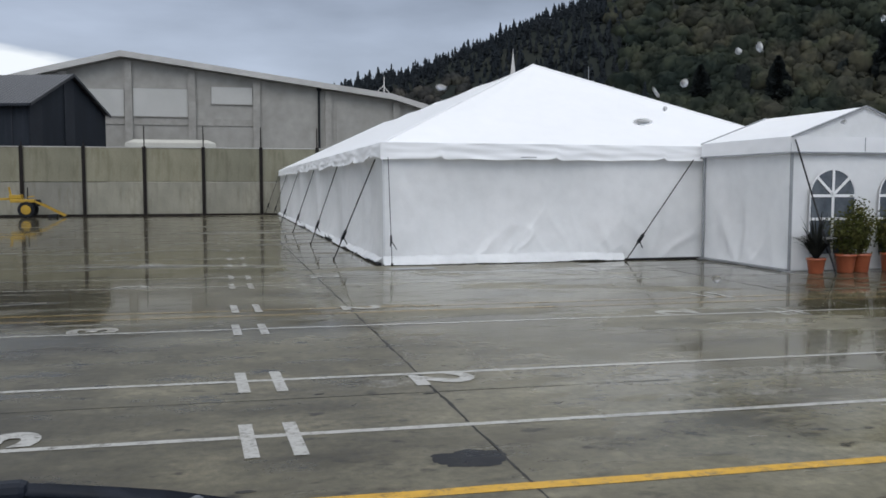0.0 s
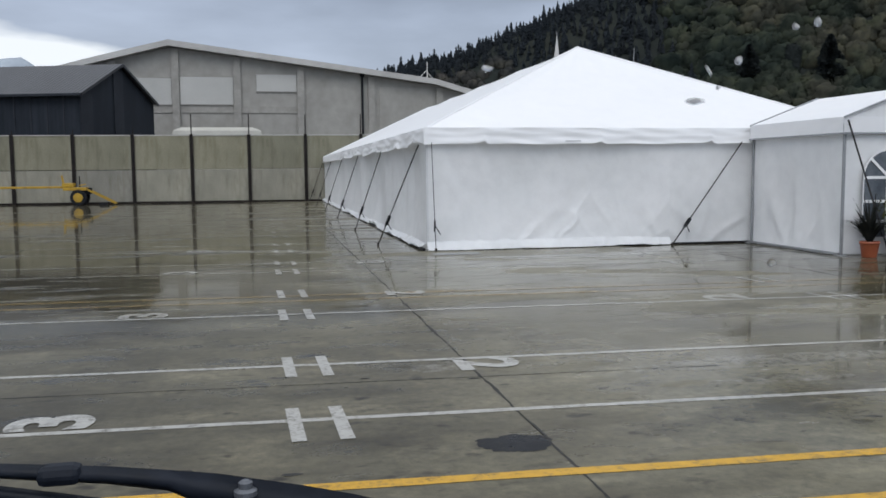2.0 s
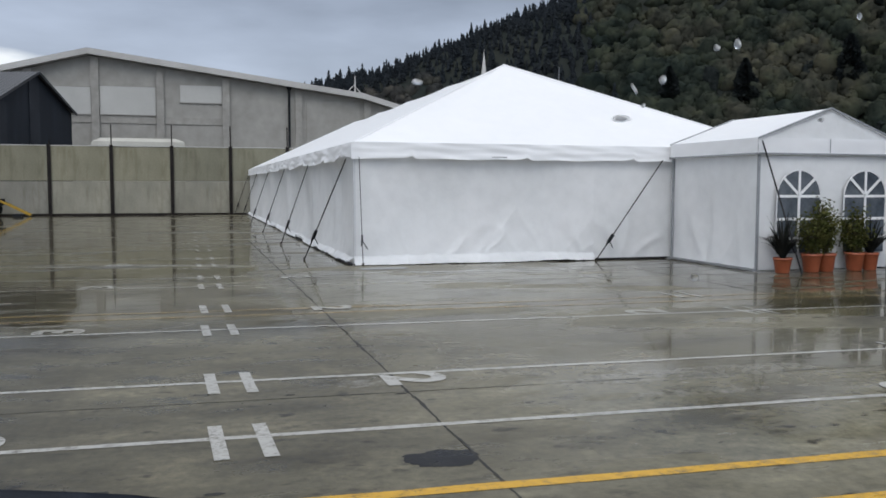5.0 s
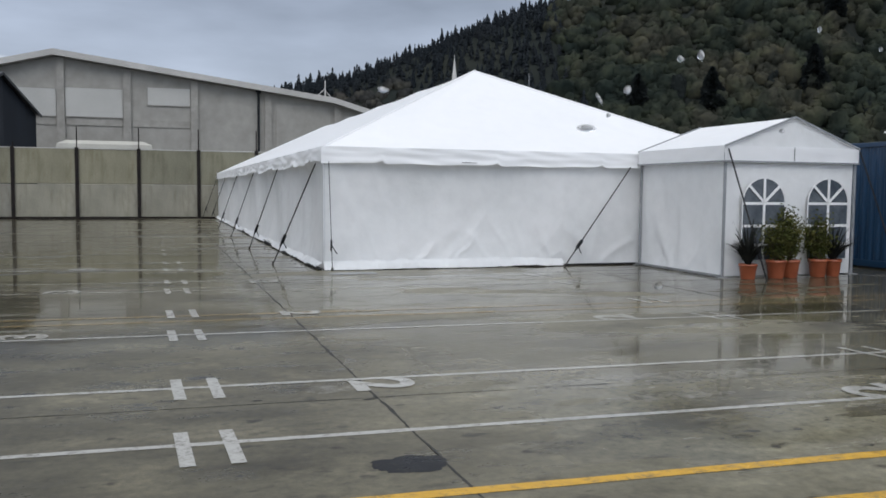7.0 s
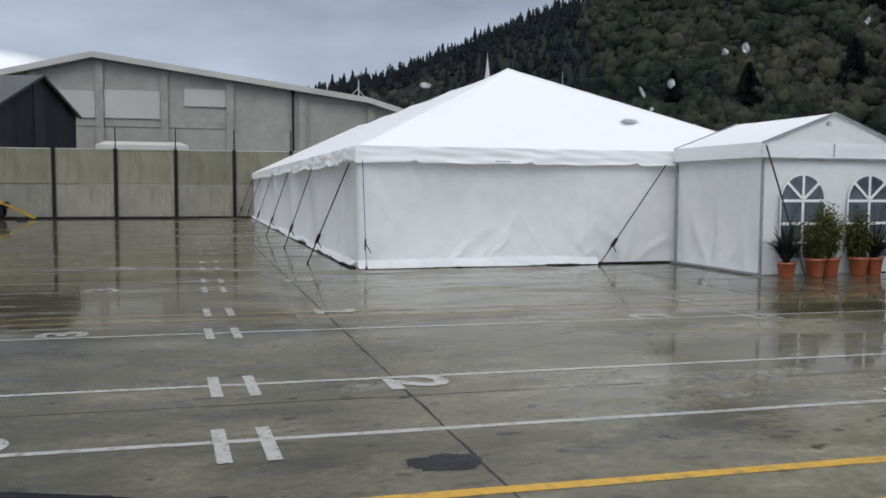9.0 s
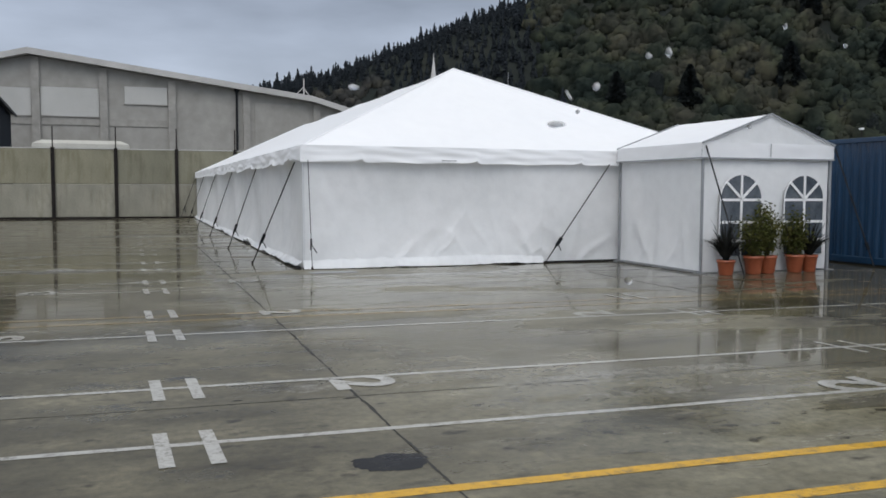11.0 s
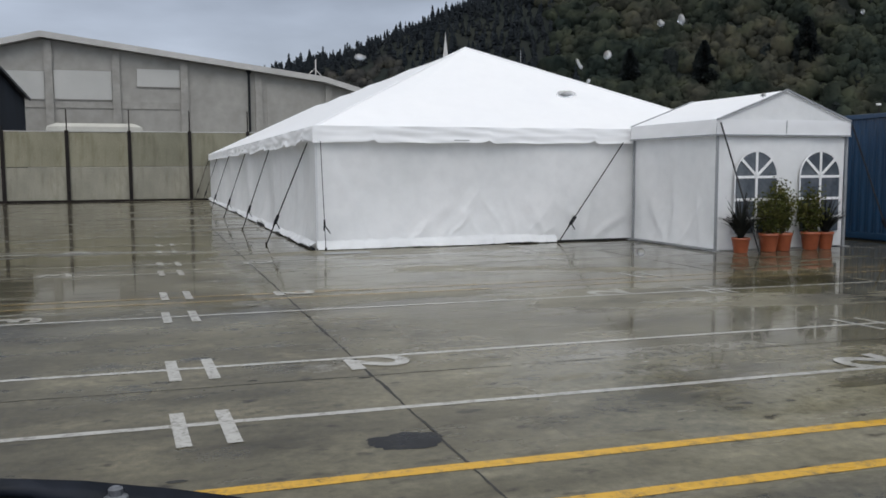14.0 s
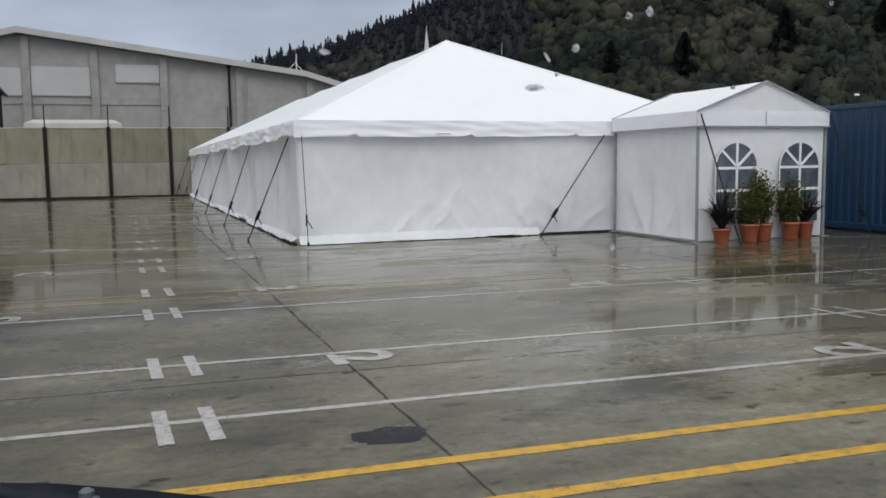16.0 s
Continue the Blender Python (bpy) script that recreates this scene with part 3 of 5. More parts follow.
def hip_face(a, b, c, d, sag, seams):
    """A roof face from the eave a-b to the ridge d-c, slack between its edges."""
    a, b, c, d = (Vector(v) for v in (a, b, c, d))
    nrm = (b - a).cross(d - a).normalized()
    if nrm.z < 0:
        nrm = -nrm
    length = (b - a).length

    def place(u, v):
        p = a.lerp(b, u).lerp(d.lerp(c, u), v)
        s = (a.lerp(b, u) - a).length
        drop = -sag * math.sin(math.pi * v) * (0.75 + 0.25 * abs(math.sin(math.pi * s / seams)))
        ridge = 0.022 * math.exp(-((s % seams - seams / 2) / 0.09) ** 2) * (1 - v) ** 0.3
        wave = 0.002 * n3(p.x * 0.9, p.y * 0.9, p.z)
        if v > 0.6 and length > 12:
            t = (p.y - TW / 2) / (TL - TW)
            drop -= 0.05 * abs(math.sin(math.pi * 4 * t)) * ((v - 0.6) / 0.4) ** 2 if 0 < t < 1 else 0
        edge = min(1, 8 * v, 8 * (1 - v) if length < 12 else 1, 12 * u, 12 * (1 - u)) if v < 1 or length > 12 else 0
        return p + nrm * ((drop + ridge + wave) * max(0, edge))

    return sheet(bmesh.new(), place, max(20, int(length / 0.22)), 22)


c00, c10, c11, c01 = (0, 0, EAVE), (TW, 0, EAVE), (TW, TL, EAVE), (0, TL, EAVE)
ra, rb = (TW / 2, TW / 2, RIDGE), (TW / 2, TL - TW / 2, RIDGE)
roof = part("roof", hip_face(c00, c10, ra, ra, 0.07, 2.42), M_ROOF_PVC, marquee, "taut wet white roof fabric", True)
part("roof_side", hip_face(c01, c00, ra, rb, 0.10, 3.05), M_ROOF_PVC, marquee, "", True)
part("roof_side", hip_face(c10, c11, rb, ra, 0.10, 3.05), M_ROOF_PVC, marquee, "", True)
part("roof_end", hip_face(c11, c01, rb, rb, 0.07, 2.42), M_ROOF_PVC, marquee, "", True)
for a, b in ((c00, ra), (c10, ra), (c11, rb), (c01, rb)):
    part("hip_seam", tube(bmesh.new(), a, b, 0.022, 0.022, 8), M_ROOF_PVC, marquee)


def wall_panel(a, b, out, seed, folds, sway, height=EAVE - 0.02, pleat=0.0, creases=()):
    """A hanging wall from a to b: it bellies between its poles and folds fan out from its lower corners."""
    a, b, out = Vector(a), Vector(b), Vector(out)
    length = (b - a).length

    def place(u, v):
        p = a.lerp(b, u) + Vector((0, 0, v * height))
        s = u * length
        hang = math.sin(math.pi * u) * math.sin(math.pi * min(1, v * 1.02)) ** 0.8
        d = sway * hang + (0.06 * n3(s * 0.55 + seed, v * 1.6) + 0.025 * n3(s * 1.3 + 0.9 * v, v * 1.1, seed)) * hang
        for fx, reach, k, amp in folds:
            dx, dz = s - fx * length, v * height + 0.25
            r = math.hypot(dx, dz)
            ang = math.atan2(dz, dx)
            d += amp * math.exp(-((r - reach * 0.5) / (reach * 0.42)) ** 2) * ((1 - abs(math.sin(ang * k * 0.5 + 1.6 * n3(r * 1.1, ang * 1.5, seed)))) ** 2 * 1.9 - 0.5) * (0.5 + 0.5 * hang)
        d += 0.012 * n3(s * 1.9 + seed, v * 0.9) * (1 - v) + 0.010 * math.sin(s * 7 + 2 * n3(s, seed)) * v ** 4
        d += pleat * min(1, 9 * u, 9 * (1 - u)) * (n3(s * 1.15, v * 0.8, seed + 4) + 0.45 * n3(s * 2.0 + v * 1.4, v * 0.8, seed + 6)) * (0.35 + 0.65 * math.sin(math.pi * min(1, v + 0.08)))
        for x0, z0, x1, z1, amp, wide in creases:
            amp *= 0.62
            wide *= 1.3
            ex, ez = x1 - x0, z1 - z0
            run = math.hypot(ex, ez)
            t = ((s - x0) * ex + (v * height - z0) * ez) / run ** 2
            off = ((s - x0) * ez - (v * height - z0) * ex) / run + 0.05 * n3(t * 3, seed)
            w = wide * (0.6 + 0.7 * max(0, min(1, t)))
            d += amp * math.exp(-abs(off) / w) * math.exp(-((t - 0.45) / 0.42) ** 4) * (1.0 if off > 0 else 0.7)
            d -= 0.45 * amp * math.exp(-((off + 2.2 * w) / (1.3 * w)) ** 2) * math.exp(-((t - 0.45) / 0.42) ** 4)
        return p + out * d

    return sheet(bmesh.new(), place, max(16, int(length / (0.035 if creases else 0.07))), 60 if creases else 34)


CREASES = [(2.45, 0.05, 3.55, 1.25, 0.045, 0.07), (1.80, 0.02, 2.35, 0.55, 0.05, 0.05), (2.72, 0.15, 3.25, 0.72, 0.055, 0.05), (0.15, 1.95, 0.65, 0.9, 0.03, 0.06),
           (0.9, 2.0, 1.35, 1.1, 0.018, 0.07), (4.95, 0.05, 4.3, 1.1, 0.04, 0.07), (4.9, 0.02, 4.55, 0.6, 0.04, 0.04)]
FOLDS = [(0.22, 1.7, 11, 0.007), (0.47, 1.3, 9, 0.005), (0.82, 2.0, 12, 0.014)]
part("wall", wall_panel((0.04, 0.02, 0.02), (5.12, 0.02, 0.02), (0, -1, 0), 1.0, FOLDS, -0.14, creases=CREASES), M_WALL_PVC, marquee, "wrinkled white wall sheet", True)
part("wall", wall_panel((5.10, 0.035, 0.02), (TW - 0.05, 0.035, 0.02), (0, -1, 0), 5.0, [(0.12, 1.6, 10, 0.034)], -0.05), M_WALL_PVC, marquee, "", True)
POLES_Y = [0.0, 6.1, 12.2, 18.3, 24.4, TL]
for i, (ya, yb) in enumerate(zip(POLES_Y, POLES_Y[1:])):
    part("wall", wall_panel((0.03 - 0.004 * (i % 2), min(TL - 0.03, yb + 0.05), 0.02), (0.03 - 0.004 * (i % 2), max(0.03, ya - 0.05), 0.02), (-1, 0, 0), 11.0 + 3 * i, [(0.25, 1.3, 10, 0.022), (0.75, 1.3, 11, 0.022)], -0.20, pleat=0.055), M_WALL_PVC, marquee, "", True)
part("wall", boxed(TW - 0.05, TW - 0.03, 0.05, TL - 0.05, 0.02, EAVE - 0.02), M_WALL_PVC, marquee)
part("wall", boxed(0.05, TW - 0.05, TL - 0.05, TL - 0.03, 0.02, EAVE - 0.02), M_WALL_PVC, marquee)


def valance(a, b, out, step, seed, flap):
    """The hanging border under the eave, with a notched lower edge."""
    a, b, out = Vector(a), Vector(b), Vector(out)
    length = (b - a).length

    def place(u, v):
        s = u * length
        ph = (s / step) % 1.0
        k = ph - 0.5
        notch = (0.080 * math.exp(k / 0.055) if k < 0 else 0.080 * math.exp(-k / 0.014)) - 0.006 - 0.016 * math.sin(2 * math.pi * ph + math.pi / 2) ** 2
        drop = 0.31 - notch + flap * 0.05 * n3(s * 0.42, seed)
        free = max(0.0, min(1.0, s / 0.45, (length - s) / 0.45))
        d = 0.03 + 0.03 * (1 - v) + free * ((1 - v) * (0.005 + 0.03 * n3(s * 1.2, seed + 3) + flap * 0.05 * n3(s * 0.9, seed + 8)) + 0.05 * max(0, 0.2 - v)) + (0.3 + 0.7 * free) * 0.024 * n3(s * 1.6 + v * 1.5, v * 3.5, seed)
        return a.lerp(b, u) + Vector((0, 0, 0.012 - (1 - v) * drop)) + out * d

    return sheet(bmesh.new(), place, int(length / 0.045), 9)


part("valance", valance((-0.05, 0, EAVE), (TW + 0.03, 0, EAVE), (0, -1, 0), 2.42, 2.0, 0.15), M_ROOF_PVC, marquee, "scalloped white border", True)
part("valance", valance((0, TL, EAVE), (0, -0.05, EAVE), (-1, 0, 0), 2.03, 7.0, 2.0), M_ROOF_PVC, marquee, "", True)


def skirt(a, b, out, seed, loose=0.0, size=1.0):
    """The loose ground flap of a wall."""
    a, b, out = Vector(a), Vector(b), Vector(out)
    length = (b - a).length

    def place(u, v):
        s = u * length
        ragged = n3(s * 3.5, seed + 2) + 0.6 * n3(s * 9.0, seed + 13)
        tall = size * (0.20 + 0.05 * n3(s * 0.7, seed + 4) + 0.03 * ragged)
        spread = size * (0.15 + 0.09 * n3(s * 0.8, seed) + 0.06 * ragged)
        lift = 0.016 + loose * (0.5 + n3(s * 0.45, seed + 9) + 0.8 * ragged) * (1 - v) + (0.17 + loose) * max(0, n3(s * 0.55, seed + 6) + 0.2 * ragged) * (1 - v)
        fold = 0.02 * n3(s * 5.5, v * 2.5, seed + 1) * (1 - v) + 0.012 * math.sin(math.pi * v)
        return a.lerp(b, u) + out * (0.02 + (1 - v) ** 1.3 * max(0.03, spread) + fold) + Vector((0, 0, lift + v * tall))

    return sheet(bmesh.new(), place, int(length / 0.04), 8)


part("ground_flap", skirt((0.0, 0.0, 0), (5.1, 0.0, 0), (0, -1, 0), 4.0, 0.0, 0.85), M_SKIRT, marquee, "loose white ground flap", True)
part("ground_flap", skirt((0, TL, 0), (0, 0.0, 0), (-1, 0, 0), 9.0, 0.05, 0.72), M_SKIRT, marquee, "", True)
# black tubes laid in as the shade of the gap under the front flap
bm = bmesh.new()
for i in range(44):
    s = i / 44 * 9.6
    tube(bm, (s, -0.03 + 0.02 * n3(s, 1), 0.02), (s + 0.23, -0.03 + 0.02 * n3(s + 0.22, 1), 0.02), 0.022, 0.022, 6)
part("flap_gap_shade", bm, M_BLACK, marquee, "black strip for the shade in the gap at the ground")
part("sewn_tag", boxed(2.80, 3.12, -0.105, -0.098, 2.12, 2.135), M_COVER, marquee, "thin grey tag on the border")
# the same gap shade along the side wall
bm = bmesh.new()
for i in range(120):
    s = i / 120 * TL
    tube(bm, (-0.06 + 0.03 * n3(s, 4), s, 0.02), (-0.06 + 0.03 * n3(s + 0.25, 4), s + 0.26, 0.03), 0.034, 0.034, 6)
part("flap_gap_shade", bm, M_BLACK, marquee)
bm = bmesh.new()
box(bm, -0.004, 0.035, -0.014, 0.03, 0.0, EAVE)
part("corner_pole", bm, M_SKIRT, marquee, "corner pole sleeved in white fabric")


def guy(a, b, buckle, wide=0.024):
    """A webbing guy with its ratchet; thick strap below, thin above."""
    root = part("guy_strap", bar(bmesh.new(), a, b, wide, 0.006, (0, 1, 0.1)), M_STRAP, marquee, "black webbing guy strap")
    a, b = Vector(a), Vector(b)
    c = a.lerp(b, buckle)
    d = (b - a).normalized()
    bm = bmesh.new()
    k = wide / 0.024
    bar(bm, c - d * 0.10 * k, c + d * 0.10 * k, 0.06 * k, 0.045 * k, (0, 1, 0.1))
    bar(bm, c - d * 0.02, c + d * 0.16 + Vector((-0.02, -0.03, 0.0)), 0.03, 0.02, (0, 1, 0.1))
    bar(bm, c + d * 0.05, c + d * 0.12 + Vector((0.10, -0.03, -0.10)), 0.02, 0.006, (0, 1, 0.1))
    part("ratchet", bm, M_BLACK, root, "ratchet buckle")
    bm = bmesh.new()
    tube(bm, b + Vector((0, 0, -0.04)), b + Vector((0, 0, 0.06)), 0.018, 0.022, 8)
    part("ground_anchor", bm, M_POST, root)


for i, y in enumerate([0.5, 6.2, 12.1, 18.2, 24.3]):
    guy((-0.06, y, 2.08), (-0.76, y + (1.1 if i == 0 else 0.25), 0.0), 0.74)
guy((-0.04, TL - 0.05, 2.1), (-0.8, TL + 0.0, 0.0), 0.74)
guy((6.66, -0.09, 2.1), (5.06, -0.22, 0.0), 0.78)
guy((0.09, -0.10, 2.10), (0.15, -0.16, 0.0), 0.74, 0.013)


# ---- the small entrance tent ----
SX, SY, SW, SD = 6.88, -3.05, 2.98, 2.93
S_EAVE, S_RIDGE, S_VAL = 2.43, 2.99, 2.16
porch = thing("entrance_tent", "small white gabled entrance tent with arched windows", "tent", (SX, SY, 0))
mid = SW / 2


def slope_sheet(x0, x1):
    def place(u, v):
        z = S_EAVE + (S_RIDGE - S_EAVE) * v - 0.03 * math.sin(math.pi * v) * abs(math.sin(math.pi * u)) + 0.006 * n3(u * 5, v * 5, x0)
        return Vector((x0 + (x1 - x0) * v, -0.03 + (SD + 0.04) * u, z))
    return sheet(bmesh.new(), place, 24, 14)


part("roof", slope_sheet(-0.04, mid), M_ROOF_PVC, porch, "", True)
part("roof", slope_sheet(SW + 0.04, mid), M_ROOF_PVC, porch, "", True)


def gable_sheet(y, seed):
    def place(u, v):
        x = SW * u
        top = S_EAVE + (S_RIDGE - S_EAVE) * (1 - abs(2 * u - 1)) - 0.012
        z = S_VAL + 0.01 + (top - S_VAL - 0.01) * v
        return Vector((x, y + 0.02 * n3(x * 2.2, z * 2.2, seed) - 0.012, z))
    return sheet(bmesh.new(), place, 40, 14)


part("gable", gable_sheet(0.0, 2.0), M_WALL_PVC, porch, "wrinkled white gable sheet", True)
part("gable", gable_sheet(SD, 3.0), M_WALL_PVC, porch, "", True)
part("front_wall", wall_panel((0.03, 0.03, 0.02), (SW - 0.03, 0.03, 0.02), (0, -1, 0), 31.0, [(0.5, 1.0, 9, 0.005)], 0.01, S_VAL + 0.1), M_WALL_PVC, porch, "", True)
part("side_wall", wall_panel((0.03, SD - 0.02, 0.03), (0.03, 0.03, 0.03), (-1, 0, 0), 36.0, [(0.45, 1.7, 9, 0.032), (0.85, 1.5, 7, 0.026), (0.1, 1.6, 8, 0.022)], -0.07, S_VAL + 0.1, 0.03), M_WALL_PVC, porch, "wrinkled white side wall", True)
part("side_wall", wall_panel((SW - 0.03, 0.03, 0.03), (SW - 0.03, SD - 0.02, 0.03), (1, 0, 0), 39.0, [(0.5, 1.5, 9, 0.015)], -0.04, S_VAL + 0.1), M_WALL_PVC, porch, "", True)


def border(a, b, out, seed):
    a, b, out = Vector(a), Vector(b), Vector(out)

    def place(u, v):
        s = u * (b - a).length
        return a.lerp(b, u) + Vector((0, 0, S_VAL + (S_EAVE - S_VAL + 0.01) * v + 0.006 * n3(s * 2, seed) * (1 - v))) + out * (0.03 + 0.012 * n3(s * 2.5, v * 2, seed))
    return sheet(bmesh.new(), place, 36, 5)


part("valance", border((-0.02, SD, 0), (-0.02, -0.03, 0), (-1, 0, 0), 3), M_ROOF_PVC, porch, "", True)
part("valance", border((SW + 0.02, -0.03, 0), (SW + 0.02, SD, 0), (1, 0, 0), 5), M_ROOF_PVC, porch, "", True)
part("valance", border((-0.05, -0.01, 0), (SW + 0.05, -0.01, 0), (0, -1, 0), 7), M_ROOF_PVC, porch, "", True)
part("valance_seam", boxed(mid - 0.006, mid + 0.006, -0.066, -0.058, S_VAL + 0.02, S_EAVE), M_ALU, porch)
for x, y in ((0, 0), (SW, 0), (0, SD - 0.05), (SW, SD - 0.05)):
    bm = boxed(x - 0.022, x + 0.022, y - 0.022, y + 0.022, 0.0, S_EAVE - 0.02, bevel=0.006)
    leg = part("leg", bm, M_ALU, porch, "grey aluminium leg")
    bm = boxed(x - 0.09, x + 0.09, y - 0.09, y + 0.09, 0.0, 0.012)
    part("foot_plate", bm, M_ALU, leg)
for a, b in (((-0.055, -0.05, S_EAVE), (mid, -0.05, S_RIDGE + 0.01)), ((SW + 0.055, -0.05, S_EAVE), (mid, -0.05, S_RIDGE + 0.01)), ((-0.055, SD, S_EAVE), (mid, SD, S_RIDGE + 0.01))):
    part("gable_rail", bar(bmesh.new(), a, b, 0.03, 0.03, (0, 1, 0)), M_ALU, porch)
for a, b in (((-0.055, -0.05, S_VAL - 0.01), (SW + 0.055, -0.05, S_VAL - 0.01)), ((-0.06, -0.05, S_VAL - 0.01), (-0.06, SD, S_VAL - 0.01))):
    part("eave_rail", bar(bmesh.new(), a, b, 0.025, 0.03), M_ALU, porch)
part("kerb_rail", bar(bmesh.new(), (-0.05, 0.0, 0.03), (-0.05, SD, 0.03), 0.05, 0.04), M_ALU, porch)


def arch_window(cx):
    """An arched clear window with white bars, sewn into the front wall."""
    r, spring, sill = 0.475, 1.375, 0.32
    y = -0.035
    bm = bmesh.new()
    pts = [(cx - r, sill), (cx + r, sill)] + [(cx + r * math.cos(a), spring + r * math.sin(a)) for a in [math.pi * i / 24 for i in range(25)]]
    front = [bm.verts.new((x, y, z)) for x, z in pts]
    back = [bm.verts.new((x, y + 0.012, z)) for x, z in pts]
    bm.faces.new(front)
    for i in range(len(pts)):
        j = (i + 1) % len(pts)
        bm.faces.new((front[i], front[j], back[j], back[i]))
    win = part("window", bm, M_PANE, porch, "arched clear plastic window")
    w = 0.05

    def muntin(a, b, proud):
        part("muntin", bar(bmesh.new(), (a[0], y - proud, a[1]), (b[0], y - proud, b[1]), w, 0.012, (0, 1, 0)), M_MUNTIN, win)

    for z in (spring, 0.955, 0.60):
        muntin((cx - r, z), (cx + r, z), 0.008)
    muntin((cx, sill), (cx, spring + r), 0.011)
    for s in (-1, 1):
        muntin((cx, spring + 0.02), (cx + s * r * 0.72, spring + r * 0.70), 0.014 + 0.003 * s)
    bm = bmesh.new()
    last = None
    for i in range(25):
        a = math.pi * i / 24
        p = Vector((cx + r * math.cos(a), y - 0.004, spring + r * math.sin(a)))
        if last:
            bar(bm, last, p, 0.02, 0.012, (0, 1, 0))
        last = p
    for s in (-1, 1):
        bar(bm, (cx + s * r, y - 0.004, sill), (cx + s * r, y - 0.004, spring), 0.02, 0.012, (0, 1, 0))
    part("frame", bm, M_MUNTIN, win)


arch_window(0.85)
arch_window(2.33)


def porch_guy(a, b):
    root = part("guy_strap", bar(bmesh.new(), a, b, 0.03, 0.008, (0, 1, 0.2)), M_STRAP, porch, "black guy strap")
    a, b = Vector(a), Vector(b)
    c = a.lerp(b, 0.78)
    part("ratchet", bar(bmesh.new(), c, c + (b - a) * 0.06, 0.06, 0.04, (0, 1, 0.2)), M_BLACK, root)


porch_guy((0.0, -0.08, 2.38), (0.50, -0.62, 0.0))
porch_guy((SW + 0.03, -0.08, 2.38), (SW + 1.02, -0.2, 0.0))


# ---- potted plants ----
def pot_bm(r, h):
    return lathe(bmesh.new(), [(r * 0.70, 0), (r * 0.74, 0.02), (r * 0.93, h * 0.82), (r * 0.94, h * 0.83), (r * 1.0, h * 0.84), (r * 1.0, h), (r * 0.92, h), (r * 0.90, h * 0.90)], 24)


def shrub(at, r, h, top, wide, count, seed, label):
    rng = random.Random(seed)
    ob = thing("potted_plant", label, "potted plant", at, rng.uniform(0, 360), "pots by the entrance tent")
    part("pot", pot_bm(r, h), M_TERRACOTTA, ob, "terracotta pot", True)
    part("soil", lathe(bmesh.new(), [(r * 0.88, h * 0.85), (r * 0.88, h * 0.9)], 16), M_SOIL, ob)
    stems, leaves = bmesh.new(), bmesh.new()
    mid_z = (top + h) / 2 + 0.04
    half = (top - h) / 2
    tips = []
    for i in range(16):
        a, e = rng.uniform(0, 6.28), rng.uniform(-0.55, 1)
        d = Vector((math.cos(a) * wide * math.sqrt(1 - e * e * 0.8) * 0.8, math.sin(a) * wide * math.sqrt(1 - e * e * 0.8) * 0.8, mid_z + half * e * 0.85))
        base = Vector((rng.uniform(-0.03, 0.03), rng.uniform(-0.03, 0.03), h * 0.88))
        tube(stems, base, d, 0.009, 0.003, 5)
        tips += [base.lerp(d, k) for k in (0.3, 0.5, 0.7, 0.85, 1.0)]
    for i in range(count):
        c = rng.choice(tips) + Vector((rng.gauss(0, 0.065), rng.gauss(0, 0.065), rng.gauss(0, 0.08)))
        d = Vector((rng.gauss(0, 1), rng.gauss(0, 1), rng.gauss(-0.2, 0.7))).normalized()
        s = d.cross(Vector((rng.gauss(0, 1), rng.gauss(0, 1), rng.gauss(0, 1)))).normalized()
        length = rng.uniform(0.045, 0.085)
        w = length * 0.24
        v = [leaves.verts.new(c + q) for q in (Vector(), d * length * 0.5 + s * w, d * length, d * length * 0.5 - s * w)]
        leaves.faces.new(v)
    part("stem", stems, M_BARK, ob)
    part("foliage", leaves, M_SHRUB, ob, "bushy green leaves")


def flax(at, r, h, top, seed, label):
    rng = random.Random(seed)
    ob = thing("potted_plant", label, "potted plant", at, 0, "pots by the entrance tent")
    part("pot", pot_bm(r, h), M_TERRACOTTA, ob, "terracotta pot", True)
    part("soil", lathe(bmesh.new(), [(r * 0.88, h * 0.85), (r * 0.88, h * 0.9)], 16), M_SOIL, ob)
    leaves = bmesh.new()
    for i in range(90):
        a = rng.uniform(0, 6.28)
        lean = rng.uniform(0.05, 0.95)
        length = rng.uniform(0.6, 1.0) * (top - h) * (1.25 if lean < 0.4 else 1.0)
        out = Vector((math.cos(a), math.sin(a), 0))
        side = Vector((-math.sin(a), math.cos(a), 0))
        last = None
        for k in range(7):
            t = k / 6
            p = Vector((0, 0, h * 0.86)) + out * (0.02 + lean * length * t * (0.55 + 0.45 * t)) + Vector((0, 0, length * (t - 0.45 * lean * t * t * t)))
            w = 0.021 * (1 - t ** 2.2) + 0.001
            pair = [leaves.verts.new(p + side * w), leaves.verts.new(p - side * w + out * 0.004)]
            if last:
                leaves.faces.new((last[0], last[1], pair[1], pair[0]))
            last = pair
    part("foliage", leaves, M_FLAX, ob, "long dark strap leaves")


flax((7.16, -3.42, 0), 0.168, 0.28, 1.05, 1, "spiky dark flax in a small terracotta pot")
shrub((7.79, -3.40, 0), 0.185, 0.34, 1.14, 0.25, 1500, 2, "bushy green shrub in a terracotta pot")
shrub((8.13, -3.38, 0), 0.175, 0.34, 1.30, 0.26, 1700, 3, "tall bushy green shrub in a terracotta pot")
shrub((8.78, -3.36, 0), 0.18, 0.34, 1.12, 0.26, 1600, 4, "rounded green shrub in a terracotta pot")
flax((9.13, -3.36, 0), 0.155, 0.33, 1.04, 5, "spiky dark flax in a terracotta pot beside a shrub")


